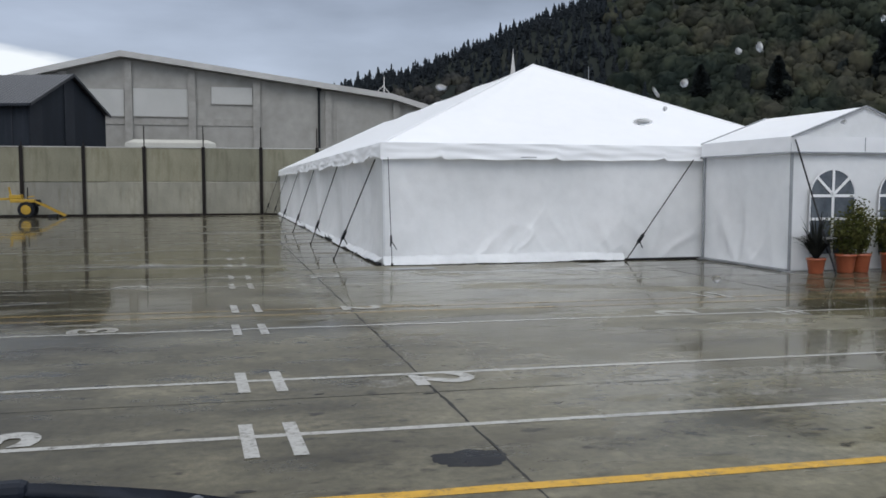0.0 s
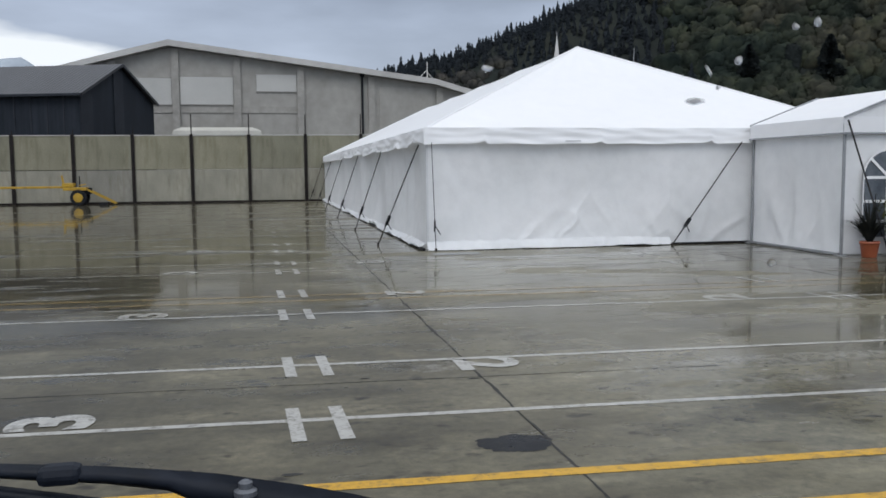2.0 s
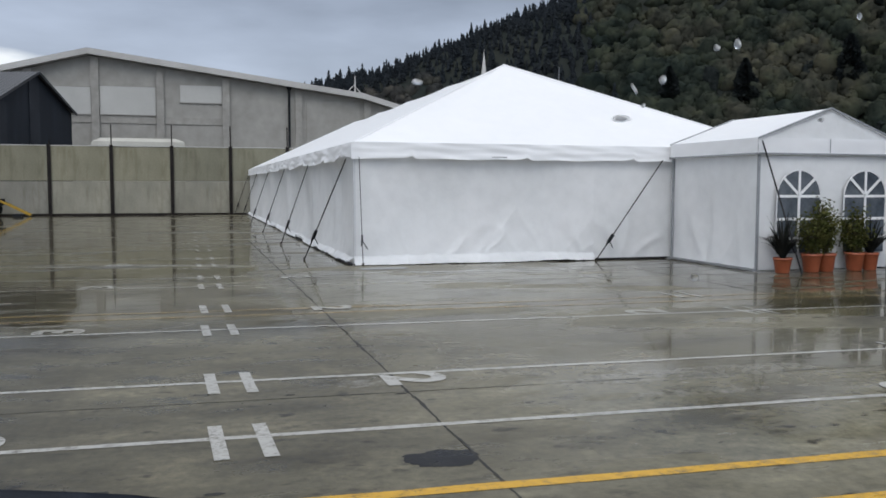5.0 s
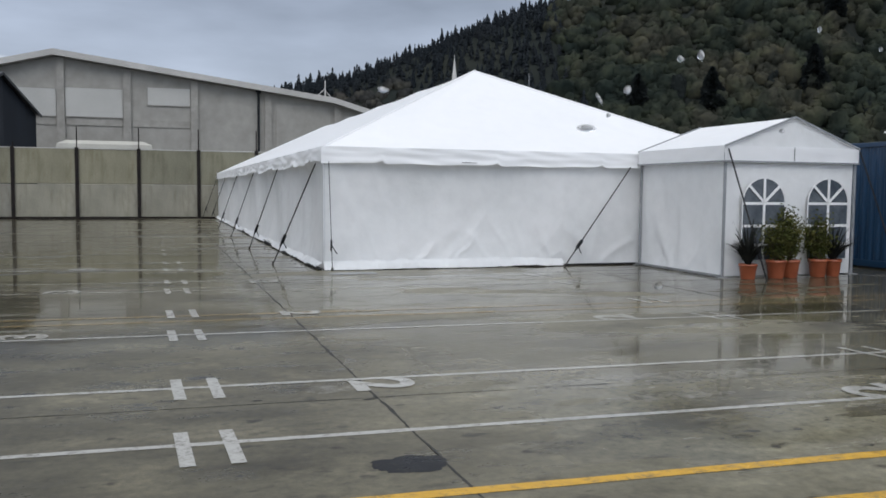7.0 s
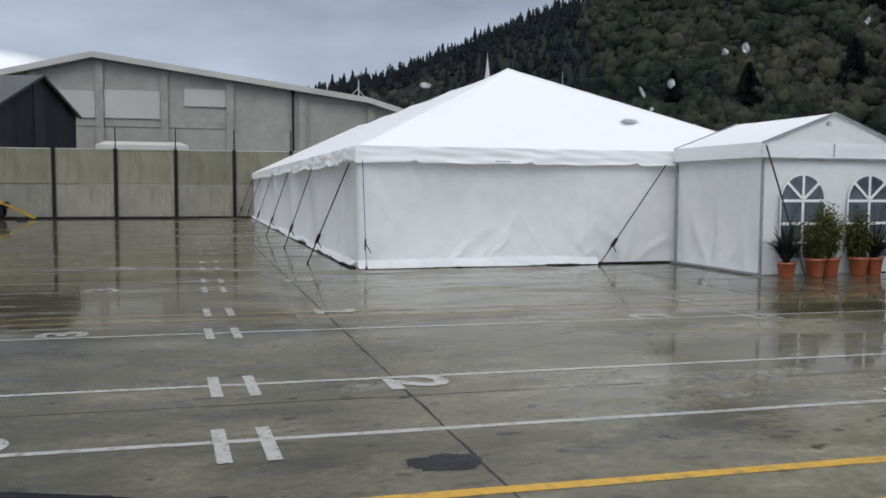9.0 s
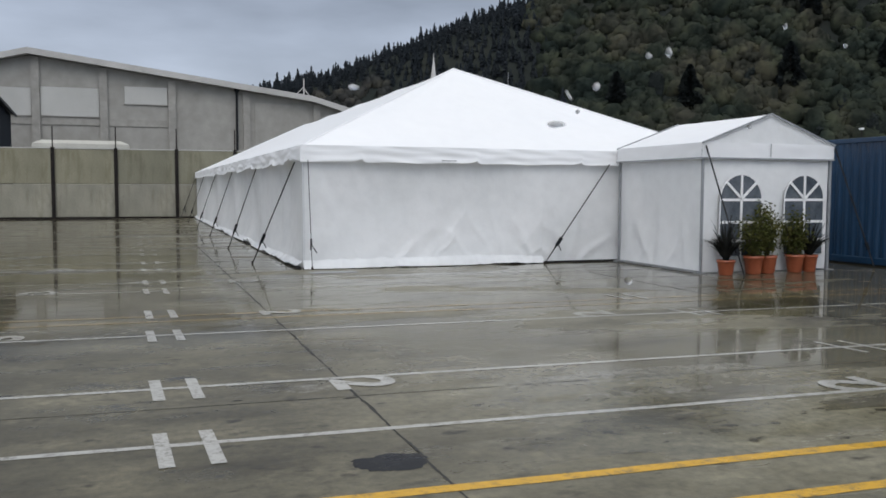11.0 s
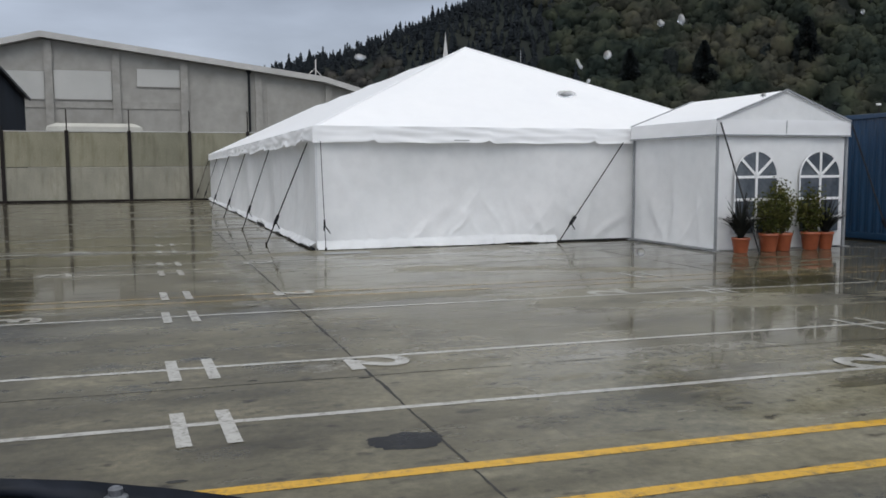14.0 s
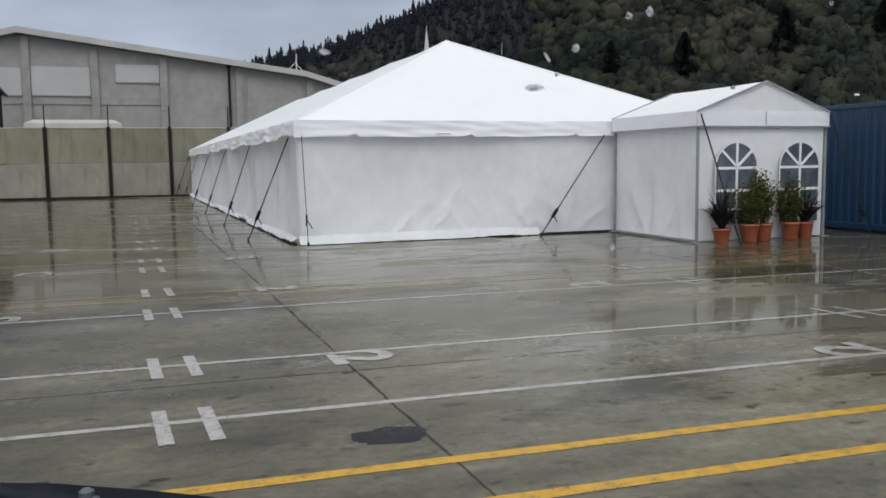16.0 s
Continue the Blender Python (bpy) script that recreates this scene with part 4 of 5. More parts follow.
# ---- shipping container ----
box_c = thing("shipping_container", "dark blue corrugated steel shipping container", "container", (11.3, -5.9, 0))
CL, CH = 12.19, 2.66
bm = bmesh.new()
prof = []
y = 0.12
while y < CL - 0.12:
    prof += [(0.0, y), (0.0, y + 0.07), (0.022, y + 0.105), (0.022, y + 0.175)]
    y += 0.21
rows = [[bm.verts.new((x + 0.03, yy, z)) for x, yy in prof] for z in (0.16, CH - 0.1)]
for i in range(len(prof) - 1):
    bm.faces.new((rows[0][i], rows[0][i + 1], rows[1][i + 1], rows[1][i]))
part("side_panel", bm, M_BLUE, box_c, "corrugated blue side")
part("body", boxed(0.12, 2.40, 0.06, CL - 0.06, 0.16, CH - 0.03), M_BLUE, box_c)
part("top_rail", boxed(0.0, 0.08, 0.0, CL, CH - 0.1, CH, bevel=0.01), M_BLUE, box_c)
part("bottom_rail", boxed(0.0, 0.1, 0.0, CL, 0.03, 0.17, bevel=0.01), M_BLUE, box_c)
for y in (0.0, CL - 0.16):
    part("corner_post", boxed(-0.004, 0.16, y, y + 0.16, 0.0, CH + 0.005, bevel=0.012), M_BLUE, box_c)


# ---- yellow machine by the fence ----
mach = thing("yellow_trailer", "yellow towable machine with long drawbar, by the wall", "trailer", (-12.3, 29.9, 0), 0)
part("drawbar", boxed(-7.5, -0.35, -0.05, 0.05, 0.86, 0.97, bevel=0.015), M_YELLOW, mach, "long yellow drawbar")
part("chassis", boxed(-0.75, 0.35, -0.35, 0.35, 0.74, 0.90, bevel=0.02), M_YELLOW, mach)
part("engine_block", boxed(-0.1, 0.55, -0.22, 0.22, 0.55, 0.88, bevel=0.03), M_BLACK, mach)
part("upright", bar(bmesh.new(), (-0.68, -0.2, 0.85), (-0.80, -0.2, 1.5), 0.09, 0.06, (0, 1, 0)), M_YELLOW, mach)
part("guard", boxed(-0.8, -0.25, -0.3, 0.3, 0.92, 1.12, bevel=0.03), M_YELLOW, mach)
part("exhaust", tube(bmesh.new(), (-0.03, 0.1, 0.88), (-0.03, 0.1, 1.48), 0.035, 0.03, 8), M_BLACK, mach)
part("lever", bar(bmesh.new(), (0.0, -0.1, 1.0), (0.32, -0.1, 1.06), 0.05, 0.04, (0, 1, 0)), M_YELLOW, mach)
for s in (-0.25, 0.12):
    part("ramp_arm", bar(bmesh.new(), (0.25, s, 0.86), (1.72, s, 0.08), 0.09, 0.07, (0, 1, 0)), M_YELLOW, mach, "sloping yellow arm")
part("foot", boxed(0.95, 1.35, -0.3, 0.2, 0.0, 0.14, bevel=0.02), M_BLACK, mach)
for y in (-0.48, 0.42):
    bm = bmesh.new()
    tube(bm, (0, y - 0.09, 0.39), (0, y + 0.09, 0.39), 0.39, 0.39, 22)
    bmesh.ops.bevel(bm, geom=[e for e in bm.edges if abs(e.verts[0].co.y - e.verts[1].co.y) < 0.01], offset=0.04, segments=2, affect="EDGES")
    wheel = part("wheel", bm, M_BLACK, mach, "black tyre")
    part("rim", tube(bmesh.new(), (0, y - 0.105, 0.39), (0, y + 0.105, 0.39), 0.23, 0.21, 18), M_YELLOW, wheel, "yellow rim")


# ---- buildings beyond the fence ----
hall = thing("warehouse", "large grey concrete warehouse with low gabled roof", "warehouse", (0, 50, 0))
HALL_TOP = [(-27.0, 6.0), (-15.3, 9.33), (-9.8, 10.75), (9.9, 8.2), (22.0, 4.8)]


def hall_z(x):
    for (xa, za), (xb, zb) in zip(HALL_TOP, HALL_TOP[1:]):
        if xa <= x <= xb:
            return za + (zb - za) * (x - xa) / (xb - xa)
    return 4.8


bm = bmesh.new()
front = [bm.verts.new((x, 0, z)) for x, z in [(-27, 0)] + HALL_TOP + [(22, 0)]]
back = [bm.verts.new((x, 35, z)) for x, z in [(-27, 0)] + HALL_TOP + [(22, 0)]]
bm.faces.new(front)
bm.faces.new(back)
for i in range(len(front)):
    j = (i + 1) % len(front)
    bm.faces.new((front[i], front[j], back[j], back[i]))
part("wall", bm, M_HALL, hall, "stained grey concrete wall")
for i, ((xa, za), (xb, zb)) in enumerate(zip(HALL_TOP, HALL_TOP[1:])):
    bm = bmesh.new()
    q = [(xa, za), (xb, zb), (xb, zb + 0.42), (xa, za + 0.42)]
    f0 = [bm.verts.new((x, -0.75, z + 0.02)) for x, z in q]
    f1 = [bm.verts.new((x, 35.5, z + 0.02)) for x, z in q]
    bm.faces.new(f0)
    bm.faces.new(f1)
    for a in range(4):
        b = (a + 1) % 4
        bm.faces.new((f0[a], f0[b], f1[b], f1[a]))
    part("roof", bm, M_HALL_ROOF, hall, "pale roof edge")
for x in (-13.8, -9.4, -5.0, -0.35, 5.0, 10.3, 15.5):
    part("pilaster", boxed(x - 0.26, x + 0.26, -0.22, 0.0, 0.0, hall_z(x) - 0.05), M_HALL_DARK, hall)
for x0, x1, z0, z1 in ((-13.4, -9.7, 6.6, 8.5), (-9.1, -5.3, 6.62, 8.62), (-3.6, -0.65, 7.62, 8.85)):
    win = part("window", boxed(x0, x1, -0.07, 0.0, z0, z1, bevel=0.015), M_BOARD, hall, "pale boarded window")
    part("sill", boxed(x0 - 0.06, x1 + 0.06, -0.09, 0.0, z0 - 0.06, z0), M_HALL_DARK, win)
    part("lintel", boxed(x0 - 0.06, x1 + 0.06, -0.08, 0.0, z1, z1 + 0.05), M_HALL_DARK, win)
for xa, xb in ((-27, -13.8), (-13.5, -9.7), (-9.1, -5.3), (-4.7, -0.65)):
    part("ledge", boxed(xa, xb, -0.06, 0.0, 6.0, 6.07), M_HALL_DARK, hall)
    part("ledge", boxed(xa, xb, -0.02, 0.0, 6.07, 6.5), M_HALL_DARK, hall)
part("panel_recess", boxed(5.6, 9.7, -0.06, 0.0, 3.0, 8.0, bevel=0.02), M_HALL, hall)
pipe = part("downpipe", tube(bmesh.new(), (4.28, -0.18, 0.0), (4.28, -0.18, 8.75), 0.09, 0.09, 8), M_BLACK, hall, "black rainwater pipe")
part("hopper", lathe(bmesh.new(), [(0.1, 8.7), (0.24, 8.95), (0.24, 9.1)], 10, (4.28, -0.3, 0)), M_BLACK, pipe)
bm = bmesh.new()
tube(bm, (9.3, -0.3, 8.4), (9.3, -0.3, 9.95), 0.05, 0.04, 6)
tube(bm, (8.5, -0.3, 8.55), (9.3, -0.3, 9.35), 0.03, 0.03, 6)
tube(bm, (9.9, -0.3, 8.5), (9.3, -0.3, 9.2), 0.03, 0.03, 6)
part("mast", bm, M_STONE, hall, "small braced mast on the roof edge")

shed = thing("timber_shed", "black-stained shed with grey sheet roof behind the wall", "shed", (-13.35, 36.0, 0), -18.0)
# local x runs back along the long side to negative, y across the gable end
SHW, SHL, SHE, SHR = 9.5, 15.0, 6.2, 8.28
bm = bmesh.new()
prof = [(0, 0), (SHW, 0), (SHW, SHE), (SHW / 2, SHR), (0, SHE)]
a = [bm.verts.new((0, y, z)) for y, z in prof]
b = [bm.verts.new((-SHL, y, z)) for y, z in prof]
bm.faces.new(a)
bm.faces.new(b)
for i in range(5):
    j = (i + 1) % 5
    bm.faces.new((a[i], a[j], b[j], b[i]))
part("wall", bm, M_SHED_WALL, shed, "black-stained board wall")
for y0, y1, z0, z1, mt in ((0.05, 1.4, 3.0, 6.2, M_SHED_GREY), (4.0, 5.2, 3.4, 8.0, M_SHED_GREY)):
    part("sheet_panel", boxed(0.0, 0.05, y0, y1, z0, z1), mt, shed)
for k in range(14):
    part("batten", boxed(-1.0 - k, -0.92 - k, -0.04, 0.0, 0.0, SHE), M_SHED_GREY, shed)
for s, (ya, za, yb, zb) in enumerate(((-0.3, SHE - 0.13, SHW / 2, SHR), (SHW + 0.08, SHE - 0.035, SHW / 2, SHR))):
    bm = bmesh.new()
    d = Vector((0, yb - ya, zb - za)).normalized()
    up = Vector((0, -d.z, d.y)) if s == 0 else Vector((0, d.z, -d.y))
    if up.z < 0:
        up = -up

    def place(u, v):
        return Vector((0.3 - (SHL + 0.6) * u, ya + (yb - ya) * v, za + (zb - za) * v)) + up * (0.05 + 0.02 * math.sin(u * 2 * math.pi * 62))
    sheet(bm, place, 248, 2)
    part("roof", bm, M_SHED_ROOF, shed, "grey corrugated roof")
    part("bargeboard", bar(bmesh.new(), (0.32, ya, za), (0.32, yb, zb), 0.16, 0.05, (1, 0, 0)), M_SHED_ROOF, shed)
part("gutter", boxed(-SHL, 0.3, -0.45, -0.33, SHE - 0.22, SHE - 0.08), M_SHED_GREY, shed)

van = thing("box_truck", "white box truck parked behind the wall", "truck", (-5.7, 35.2, 0))
bm = bmesh.new()
ring0 = [(-2.45, -1.15), (2.45, -1.15), (2.45, 1.15), (-2.45, 1.15)]
levels = [(1.0, 0.9, 1.0), (1.0, 3.75, 1.0), (0.985, 3.95, 0.97), (0.80, 4.14, 0.8)]
rings = [[bm.verts.new((x * sx, y * sy, z)) for x, y in ring0] for sx, z, sy in levels]
for p, q in zip(rings, rings[1:]):
    for i in range(4):
        j = (i + 1) % 4
        bm.faces.new((p[i], p[j], q[j], q[i]))
bm.faces.new(rings[0])
bm.faces.new(rings[-1])
part("body", bm, M_VAN_WHITE, van, "white box body")
part("chassis", boxed(-2.4, 2.4, -0.8, 0.8, 0.55, 0.9), M_BLACK, van)
for x in (-1.7, 1.7):
    for y in (-1.0, 0.75):
        part("wheel", tube(bmesh.new(), (x, y, 0.42), (x, y + 0.25, 0.42), 0.42, 0.42, 16), M_BLACK, van)

church = thing("church_spire", "slender pale church spire rising behind the marquee", "church", (64.7, 180, 0))
part("tower", boxed(-2.2, 2.2, -2.2, 2.2, 0, 20, bevel=0.05), M_STONE, church)
part("spire", lathe(bmesh.new(), [(1.7, 20), (0.75, 27.5), (0.06, 33.2)], 8), M_STONE, church, "pale pointed spire")
part("finial", tube(bmesh.new(), (0, 0, 33.1), (0, 0, 34.0), 0.06, 0.04, 6), M_STONE, church)


# ---- hill and woods ----
def hill_z(x, y):
    start = 195 - 0.42 * max(0, x - 70)
    s = max(0.0, min(1.25, (y - start) / 125))
    top = max(0.0, 21.8 + 0.338 * x)
    rise = s * s * (3 - 2 * s) if s < 1 else 1 + 0.15 * (s - 1)
    return top * rise + 3.0 * n3(x * 0.018, y * 0.018, 2) * min(1, s * 2) + 1.2 * n3(x * 0.06, y * 0.06, 5) * min(1, s * 2)


hill = tagged(part("hill", sheet(bmesh.new(), lambda u, v: Vector((-140 + 700 * u, 40 + 420 * v, hill_z(-140 + 700 * u, 40 + 420 * v) - 0.3)), 100, 70), M_HILL, smooth=True), "dark wooded hillside under overcast sky", "hill", kind="structure")


def quads_mesh(name, verts, mat, rounded=None):
    """A mesh of loose four-cornered tufts, from an array of corners; rounded: the crown's own normals at the corners."""
    count = len(verts) // 4
    me = bpy.data.meshes.new(name)
    me.vertices.add(4 * count)
    me.vertices.foreach_set("co", verts.astype(np.float32).ravel())
    me.loops.add(4 * count)
    me.loops.foreach_set("vertex_index", np.arange(4 * count, dtype=np.int32))
    me.polygons.add(count)
    me.polygons.foreach_set("loop_start", np.arange(0, 4 * count, 4, dtype=np.int32))
    me.update(calc_edges=True)
    if rounded is not None:
        me.polygons.foreach_set("use_smooth", np.ones(count, dtype=bool))
        me.normals_split_custom_set_from_vertices(rounded.astype(np.float32).tolist())
    me.materials.append(mat)
    return me


def conifer_shape(rs, boughs):
    """A conifer of height 1: drooping kite-shaped boughs in a spiral up to a pointed leader."""
    t = np.sort(rs.uniform(0.12, 0.97, boughs))
    a = np.arange(boughs) * 2.4 + rs.uniform(-0.5, 0.5, boughs)
    r = 0.235 * (1 - t) ** 0.8 * rs.uniform(0.6, 1.25, boughs) + 0.012
    out = np.stack([np.cos(a), np.sin(a), np.zeros(boughs)], 1)
    side = np.stack([-np.sin(a), np.cos(a), np.zeros(boughs)], 1)
    up = np.array((0.0, 0.0, 1.0))
    z = t[:, None] * up
    droop = (0.20 + 0.3 * rs.rand(boughs))[:, None] * r[:, None] * up
    root = z + 0.055 * up
    tip = z + out * r[:, None] - droop
    wing = z + out * (0.55 * r)[:, None] - 0.4 * droop
    w = side * (0.50 * r + 0.012)[:, None]
    return np.stack([root, wing + w, tip, wing - w], 1).reshape(-1, 3)


def stand_edge(py):
    """Where the dark plantation gives way to scrub."""
    return 125 + 0.36 * max(0.0, py - 238) + 6 * n3(py * 0.06, 4)


def slope_share(px, py):
    return (py - 195 + 0.42 * max(0, px - 70)) / 125


def thicket_zone(px, py):
    return px < 82 + 8 * n3(py * 0.05, 9) and slope_share(px, py) < 0.70 + 0.10 * n3(px * 0.06, 3)


rng = random.Random(11)
rs = np.random.RandomState(11)
shapes = [conifer_shape(rs, 74) for i in range(9)]
spots = []
x = -34.0
while x < 176:
    y = 196.0
    while y < 332:
        px, py = x + rng.uniform(-1.5, 1.5), y + rng.uniform(-1.5, 1.5)
        if px < stand_edge(py) and not thicket_zone(px, py) and rng.random() < 0.95:
            h = (rng.uniform(7.0, 9.3) if rng.random() < 0.82 else rng.uniform(9.3, 11.2)) * (1 + 0.16 * n3(px * 0.09, py * 0.09, 6))
            a = rng.uniform(0, 6.28)
            turned = rng.choice(shapes) @ np.array(((math.cos(a), math.sin(a), 0), (-math.sin(a), math.cos(a), 0), (0, 0, 1)))
            spots.append(turned * (h * rng.uniform(0.85, 1.2), h * rng.uniform(0.85, 1.2), h) + (px, py, hill_z(px, py) - 4.9 + 0.9 * max(0.0, min(1.0, (70 - px) / 40))))
        y += 2.75
    x += 2.75
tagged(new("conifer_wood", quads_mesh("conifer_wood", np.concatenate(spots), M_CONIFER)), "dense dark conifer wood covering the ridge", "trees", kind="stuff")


def ball_faces(cells):
    """The corners of a unit ball cut into four-sided facets, without its underside."""
    made = []
    steps = np.linspace(-1, 1, cells + 1)
    for axis, sign in ((0, 1), (0, -1), (1, 1), (1, -1), (2, 1)):
        for p0, p1 in zip(steps, steps[1:]):
            for q0, q1 in zip(steps, steps[1:]):
                quad = [np.insert(np.array((p, q)), axis, sign) for p, q in ((p0, q0), (p1, q0), (p1, q1), (p0, q1))]
                if np.dot(np.cross(quad[1] - quad[0], quad[3] - quad[0]), quad[0]) < 0:
                    quad.reverse()
                made += quad
    made = np.array(made)
    return made / np.linalg.norm(made, axis=1)[:, None]


BALL = ball_faces(5)


def crown(rs, at, r, tall, count, size):
    """An uneven leafy crown: a lumpy body and leaf tufts lying along its surface."""
    w1, w2, w3, ph = rs.normal(0, 3.0, 3), rs.normal(0, 6.0, 3), rs.normal(0, 10.0, 3), rs.uniform(0, 6)

    def lump(d):
        return (1 + 0.20 * np.sin(d @ w1 + ph) + 0.14 * np.sin(d @ w2) + 0.08 * np.sin(d @ w3))[:, None]

    body = at + BALL * 0.96 * lump(BALL) * (r, r, r * tall)
    d = rs.normal(0, 1, (count, 3))
    d[:, 2] = np.abs(d[:, 2]) * 1.1 - 0.25
    d /= np.linalg.norm(d, axis=1)[:, None]
    mid = at + d * lump(d) * (r, r, r * tall) * rs.uniform(0.96, 1.04, (count, 1))
    nrm = d + rs.normal(0, 0.10, (count, 3))
    nrm /= np.linalg.norm(nrm, axis=1)[:, None]
    u = np.cross(nrm, rs.normal(0, 1, (count, 3)))
    u /= np.linalg.norm(u, axis=1)[:, None]
    w = np.cross(nrm, u)
    k = size * rs.uniform(0.6, 1.4, (count, 1))
    tufts = np.stack([mid - u * k, mid - w * k * 0.7, mid + u * k, mid + w * k * 0.7], 1).reshape(-1, 3)
    return np.concatenate([body, tufts]), np.concatenate([BALL, np.repeat(nrm, 4, axis=0)])


def crowns(seed, tries, inside, sizes, x_range):
    rs = np.random.RandomState(seed)
    rr = random.Random(seed)
    made = []
    for i in range(tries):
        px = rr.uniform(*x_range)
        start = 195 - 0.42 * max(0, px - 70)
        py = max(60, start) + rr.uniform(-6, 150) * rr.uniform(0.35, 1.0)
        if not inside(px, py):
            continue
        r = rr.uniform(*sizes) * (1.0 if rr.random() < 0.85 else 1.5)
        made.append(crown(rs, np.array((px, py, hill_z(px, py) - 0.3)), r, rr.uniform(0.8, 1.25), int(11 * r * r + 18), 0.38))
    return [np.concatenate(v) for v in zip(*made)]


def open_scrub(px, py):
    return px > stand_edge(py) - 3 or (px > 82 and py < 201 - 0.42 * max(0, px - 70))


foliage, facing = crowns(5, 5200, open_scrub, (1.2, 3.3), (82, 330))
tagged(new("scrub", quads_mesh("scrub", foliage, M_BUSH, facing)), "olive and brown scrub on the hillside", "bushes", kind="stuff")
foliage, facing = crowns(8, 2600, thicket_zone, (1.1, 2.4), (-30, 92))
tagged(new("thicket", quads_mesh("thicket", foliage, M_THICKET, facing)), "bare brown thicket at the foot of the ridge", "bushes", kind="stuff")
rs = np.random.RandomState(23)
dark = []
for i in range(34):
    px = rng.uniform(150, 330)
    py = max(60, 195 - 0.42 * (px - 70)) + rng.uniform(8, 120)
    if px > stand_edge(py):
        dark.append(crown(rs, np.array((px, py, hill_z(px, py))), rng.uniform(1.8, 3.2), rng.uniform(1.6, 2.4), 260, 0.45))
tagged(new("dark_trees", quads_mesh("dark_trees", np.concatenate([d[0] for d in dark]), M_DARK_TREE)), "dark rounded trees among the scrub", "trees", kind="stuff")


def cone_tree(x, y, h, r, seed):
    """A broad dark evergreen: a tapered trunk, limbs and a ragged conical crown of tufts."""
    rng = random.Random(seed)
    z = hill_z(x, y)
    ob = thing("evergreen_tree", "tall dark evergreen tree standing among hillside scrub", "tree", (x, y, z - 0.3), 0, "evergreens on the hill")
    bm = bmesh.new()
    tube(bm, (0, 0, 0), (0, 0, h * 0.9), 0.35, 0.05, 7)
    for i in range(14):
        a = rng.uniform(0, 6.28)
        t = rng.uniform(0.15, 0.8)
        tube(bm, (0, 0, h * t), (math.cos(a) * r * (1 - t) * 0.9, math.sin(a) * r * (1 - t) * 0.9, h * t + 0.4), 0.1, 0.03, 5)
    part("trunk", bm, M_BARK, ob)
    bm = bmesh.new()
    for i in range(5200):
        t = rng.random() ** 1.1
        a = rng.uniform(0, 6.28)
        rr = r * (1 - t ** 1.7) ** 0.8 * (0.72 + 0.4 * n3(math.cos(a) * 1.4, math.sin(a) * 1.4, t * 5 + seed)) * (0.55 + 0.45 * rng.random())
        c = Vector((math.cos(a) * rr, math.sin(a) * rr, h * (0.06 + 0.94 * t)))
        d = Vector((math.cos(a), math.sin(a), rng.uniform(-0.8, 0.4))).normalized()
        sd = d.cross(Vector((rng.gauss(0, 1), rng.gauss(0, 1), rng.gauss(0, 1)))).normalized()
        w = rng.uniform(0.45, 0.85)
        bm.faces.new([bm.verts.new(c + q) for q in (d * -w * 0.4, sd * w * 0.5, d * w, sd * w * -0.5)])
    part("crown", bm, M_DARK_TREE, ob)


cone_tree(138, 219, 12.5, 4.6, 1)
cone_tree(157, 208, 13.5, 5.0, 2)
cone_tree(186, 198, 15.5, 5.6, 3)
cone_tree(214, 188, 12.0, 4.6, 4)
cone_tree(206, 212, 14.0, 4.8, 5)

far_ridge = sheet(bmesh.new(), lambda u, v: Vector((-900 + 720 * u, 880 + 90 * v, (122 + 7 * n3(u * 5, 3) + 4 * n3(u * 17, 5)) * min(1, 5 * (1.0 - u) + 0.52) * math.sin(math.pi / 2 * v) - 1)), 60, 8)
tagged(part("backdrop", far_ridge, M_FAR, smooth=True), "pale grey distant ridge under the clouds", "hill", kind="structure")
lamp = thing("street_lamp", "slim street lamp with pale head beyond the container", "street lamp", (74.7, 60, 0))
part("pole", tube(bmesh.new(), (0, 0, 0), (0, 0, 8.5), 0.09, 0.06, 8), M_POST, lamp)
part("head", boxed(-0.35, 0.2, -0.14, 0.14, 8.45, 8.68, bevel=0.05), M_MUNTIN, lamp, "pale lamp head")
mast = thing("radio_mast", "thin grey mast in front of the conifers", "mast", (93, 200, 0))
part("pole", tube(bmesh.new(), (0, 0, 0), (0, 0, 33.5), 0.16, 0.10, 6), M_ALU, mast)


# ---- the vehicle that the view is from ----
ride = thing("parked_van", "dark van front with windscreen wiper, seen from the driver's seat", "van", (-3.0, -16.0, 0))
part("body", boxed(-0.95, 0.95, -3.2, 0.30, 0.3, 1.06, bevel=0.06), M_BLACK, ride)
part("cowl", boxed(-0.9, 0.9, 0.18, 0.30, 1.04, 1.13, bevel=0.03), M_BLACK, ride)
part("bumper", boxed(-0.95, 0.95, 0.28, 0.42, 0.3, 0.6, bevel=0.05), M_BLACK, ride)
for x in (-0.86, 0.66):
    for y in (-2.5, -0.35):
        part("wheel", tube(bmesh.new(), (x, y, 0.32), (x + 0.2, y, 0.32), 0.32, 0.32, 18), M_BLACK, ride)


def on_screen(a, b, back=0.0):
    """A place on the foot of the windscreen: a metres across, b metres up from the wiper's left end."""
    return (-0.262 + a, 0.26 + back, 1.315 + b - 0.083 * a)


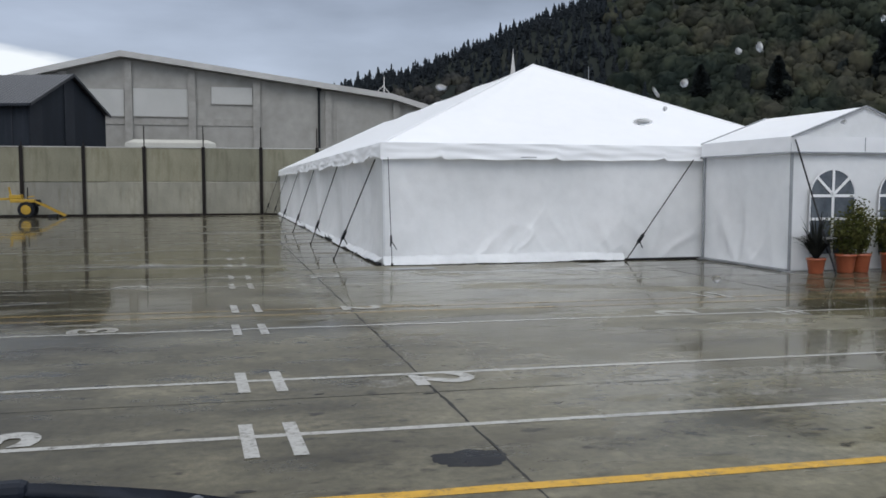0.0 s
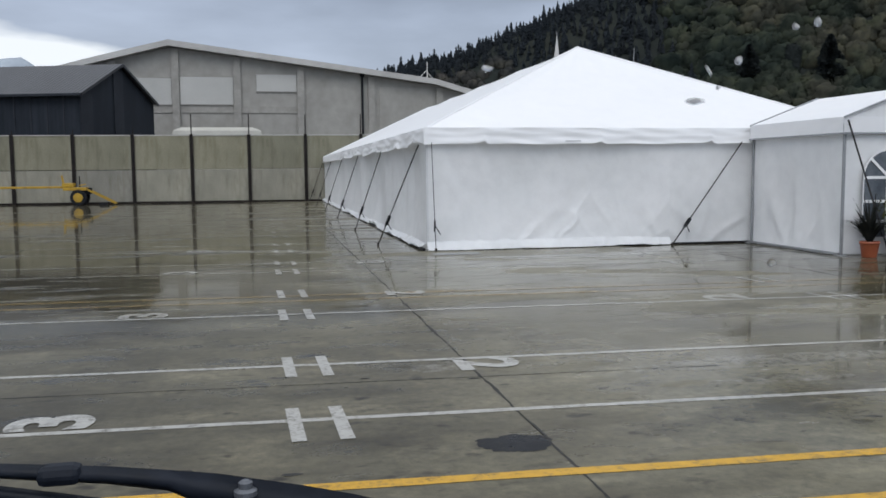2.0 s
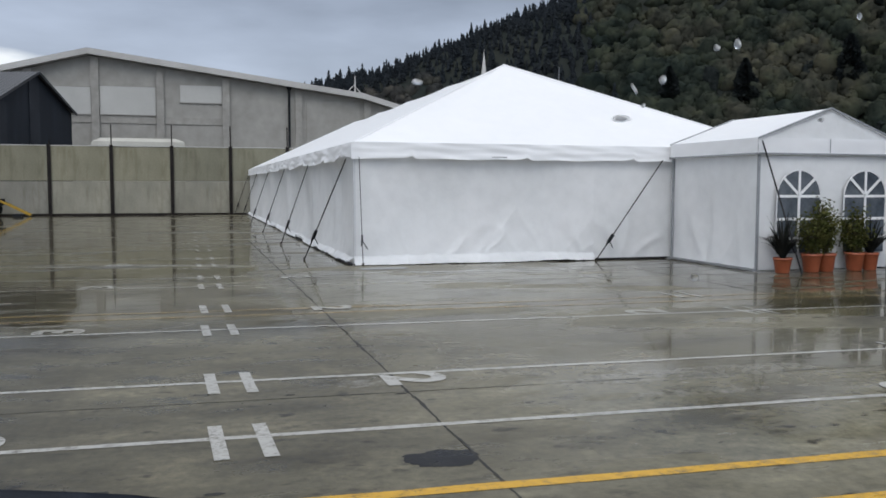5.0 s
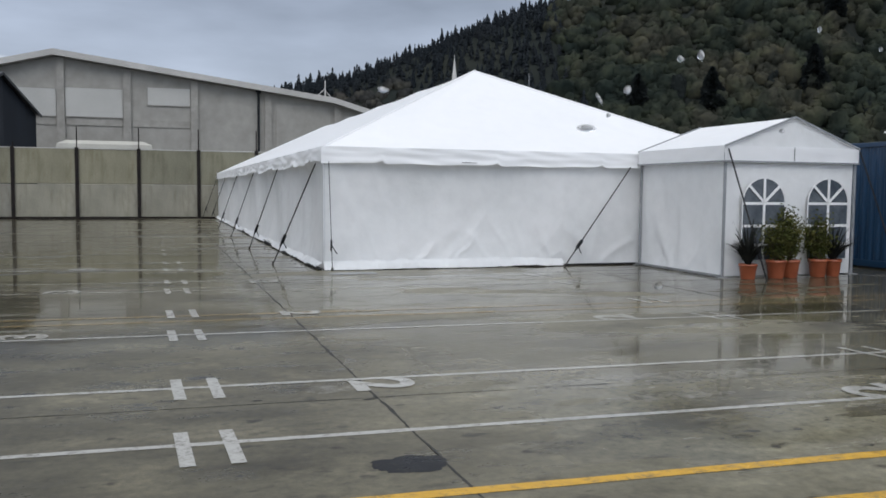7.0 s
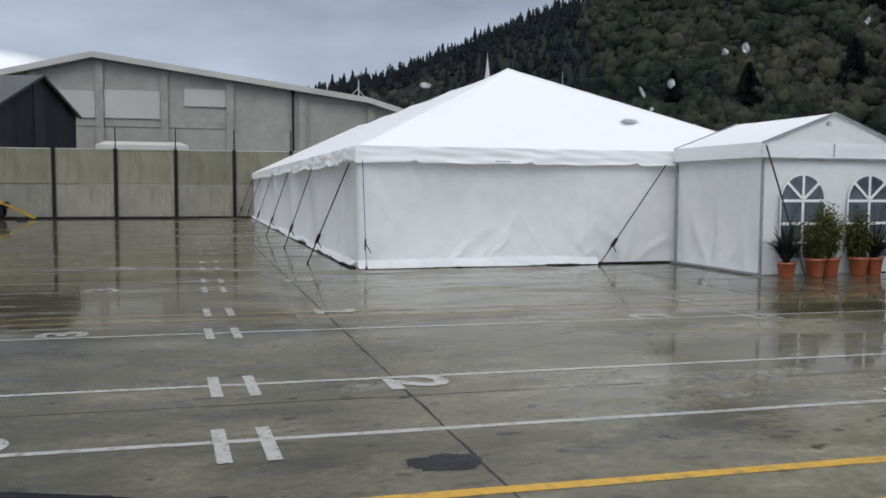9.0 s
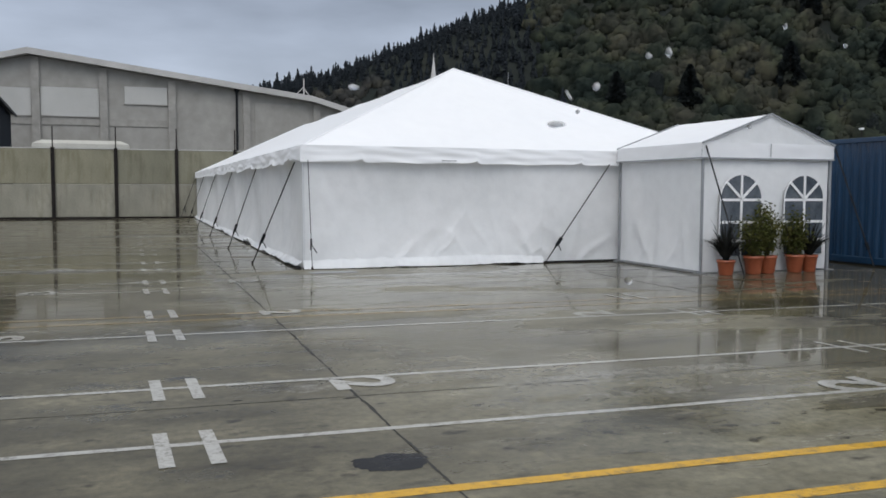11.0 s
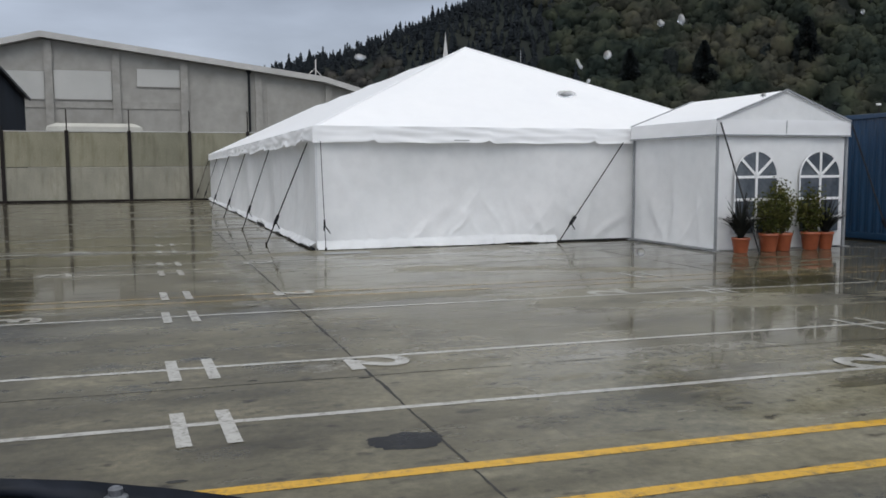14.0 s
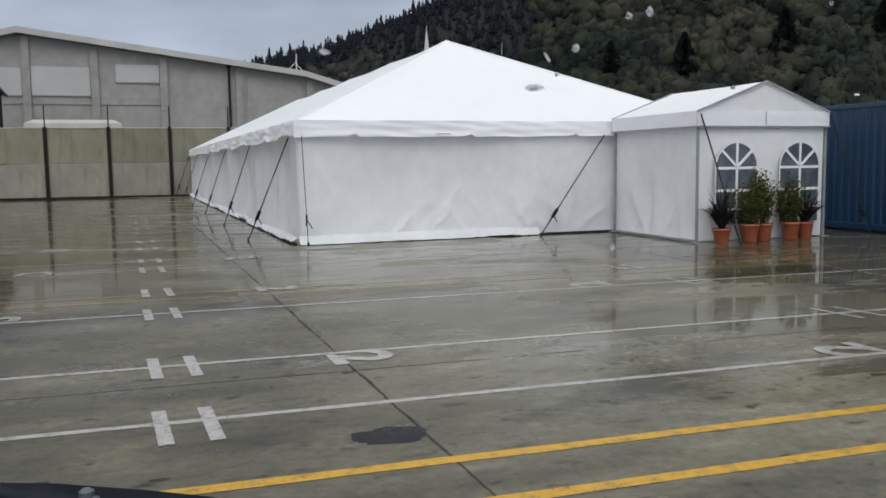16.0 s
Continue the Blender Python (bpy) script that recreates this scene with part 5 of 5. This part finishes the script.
def ribbon(stations, mat, name, parent, label=""):
    """A bar whose height and thickness change along it: (a, top, bottom) at each station."""
    bm = bmesh.new()
    rings = []
    for a, top, low in stations:
        mid = (top + low) / 2
        rings.append([bm.verts.new(on_screen(a, z, y)) for z, y in ((top, 0.004), (mid, -0.006), (low, 0.0), (mid, 0.012))])
    for p, q in zip(rings, rings[1:]):
        for i in range(4):
            j = (i + 1) % 4
            bm.faces.new((p[i], p[j], q[j], q[i]))
    bm.faces.new(rings[0])
    bm.faces.new(rings[-1])
    return part(name, bm, mat, parent, label, True)


arm = ribbon([(-0.25, 0.004, -0.012), (0.0, 0.0, -0.011), (0.045, -0.001, -0.014), (0.09, -0.002, -0.016), (0.14, -0.005, -0.022), (0.18, -0.008, -0.040), (0.25, -0.018, -0.062), (0.30, -0.027, -0.072), (0.36, -0.042, -0.085)], M_WIPER, "wiper_arm", ride, "dark wiper arm")
ribbon([(-0.25, -0.010, -0.022), (0.0, -0.018, -0.030), (0.06, -0.026, -0.037), (0.13, -0.036, -0.048), (0.20, -0.050, -0.062)], M_WIPER, "wiper_blade", ride, "wiper blade below the arm")
part("clip", boxed(-0.226, -0.190, 0.252, 0.275, 1.293, 1.310, bevel=0.007), M_WIPER, arm)
nx, ny, nz = on_screen(0.204, -0.024)
part("pivot_cap", lathe(bmesh.new(), [(0.010, -0.004), (0.010, 0.0), (0.006, 0.002), (0.006, 0.007), (0.003, 0.009)], 14, (nx, ny - 0.004, nz + 0.004)), M_NUT, arm, "grey pivot nut")
part("spindle", tube(bmesh.new(), (nx, ny + 0.003, 1.10), (nx, ny + 0.003, nz), 0.009, 0.009, 8), M_BLACK, ride)
part("stop", tube(bmesh.new(), (-0.35, 0.265, 1.10), (-0.35, 0.265, 1.31), 0.009, 0.009, 8), M_BLACK, ride)


def raindrop(x, z, w, h, lean=0.0):
    """A drop of rain on the windscreen, w wide and h high, in metres."""
    bm = bmesh.new()
    rings = []
    for k in range(1, 6):
        e = math.pi * k / 6
        ring = []
        for i in range(16):
            a = 2 * math.pi * i / 16
            u, v = math.cos(a) * w / 2 * math.sin(e), math.sin(a) * h / 2 * math.sin(e) * (1 + 0.15 * math.sin(a)) * (1 + 0.25 * math.sin(2 * a + x * 900) + 0.15 * math.sin(3 * a + z * 700))
            ring.append(bm.verts.new((x + 3.0 + u + lean * v, -math.cos(e) * 0.0011, z + v)))
        rings.append(ring)
    for p, q in zip(rings, rings[1:]):
        for i in range(16):
            j = (i + 1) % 16
            bm.faces.new((p[i], p[j], q[j], q[i]))
    bm.faces.new(rings[0])
    bm.faces.new(rings[-1])
    part("raindrop", bm, M_DROP, ride, "raindrop on the windscreen", True)


for x, z, w, h, lean in ((-2.779, 1.5905, 0.0155, 0.0048, 0.0), (-2.751, 1.615, 0.0068, 0.0062, 0.1), (-2.713, 1.636, 0.0064, 0.006, 0.0), (-2.698, 1.639, 0.0068, 0.0075, 0.0), (-2.908, 1.608, 0.0085, 0.0045, 0.0), (-2.725, 1.491, 0.008, 0.005, 0.0), (-2.605, 1.662, 0.0042, 0.005, 0.0), (-2.552, 1.652, 0.004, 0.0045, 0.0), (-2.633, 1.593, 0.005, 0.0032, 0.3), (-2.770, 1.6085, 0.0024, 0.012, -0.7), (-2.764, 1.599, 0.003, 0.004, 0.2)):
    raindrop(x, z, w, h, lean)
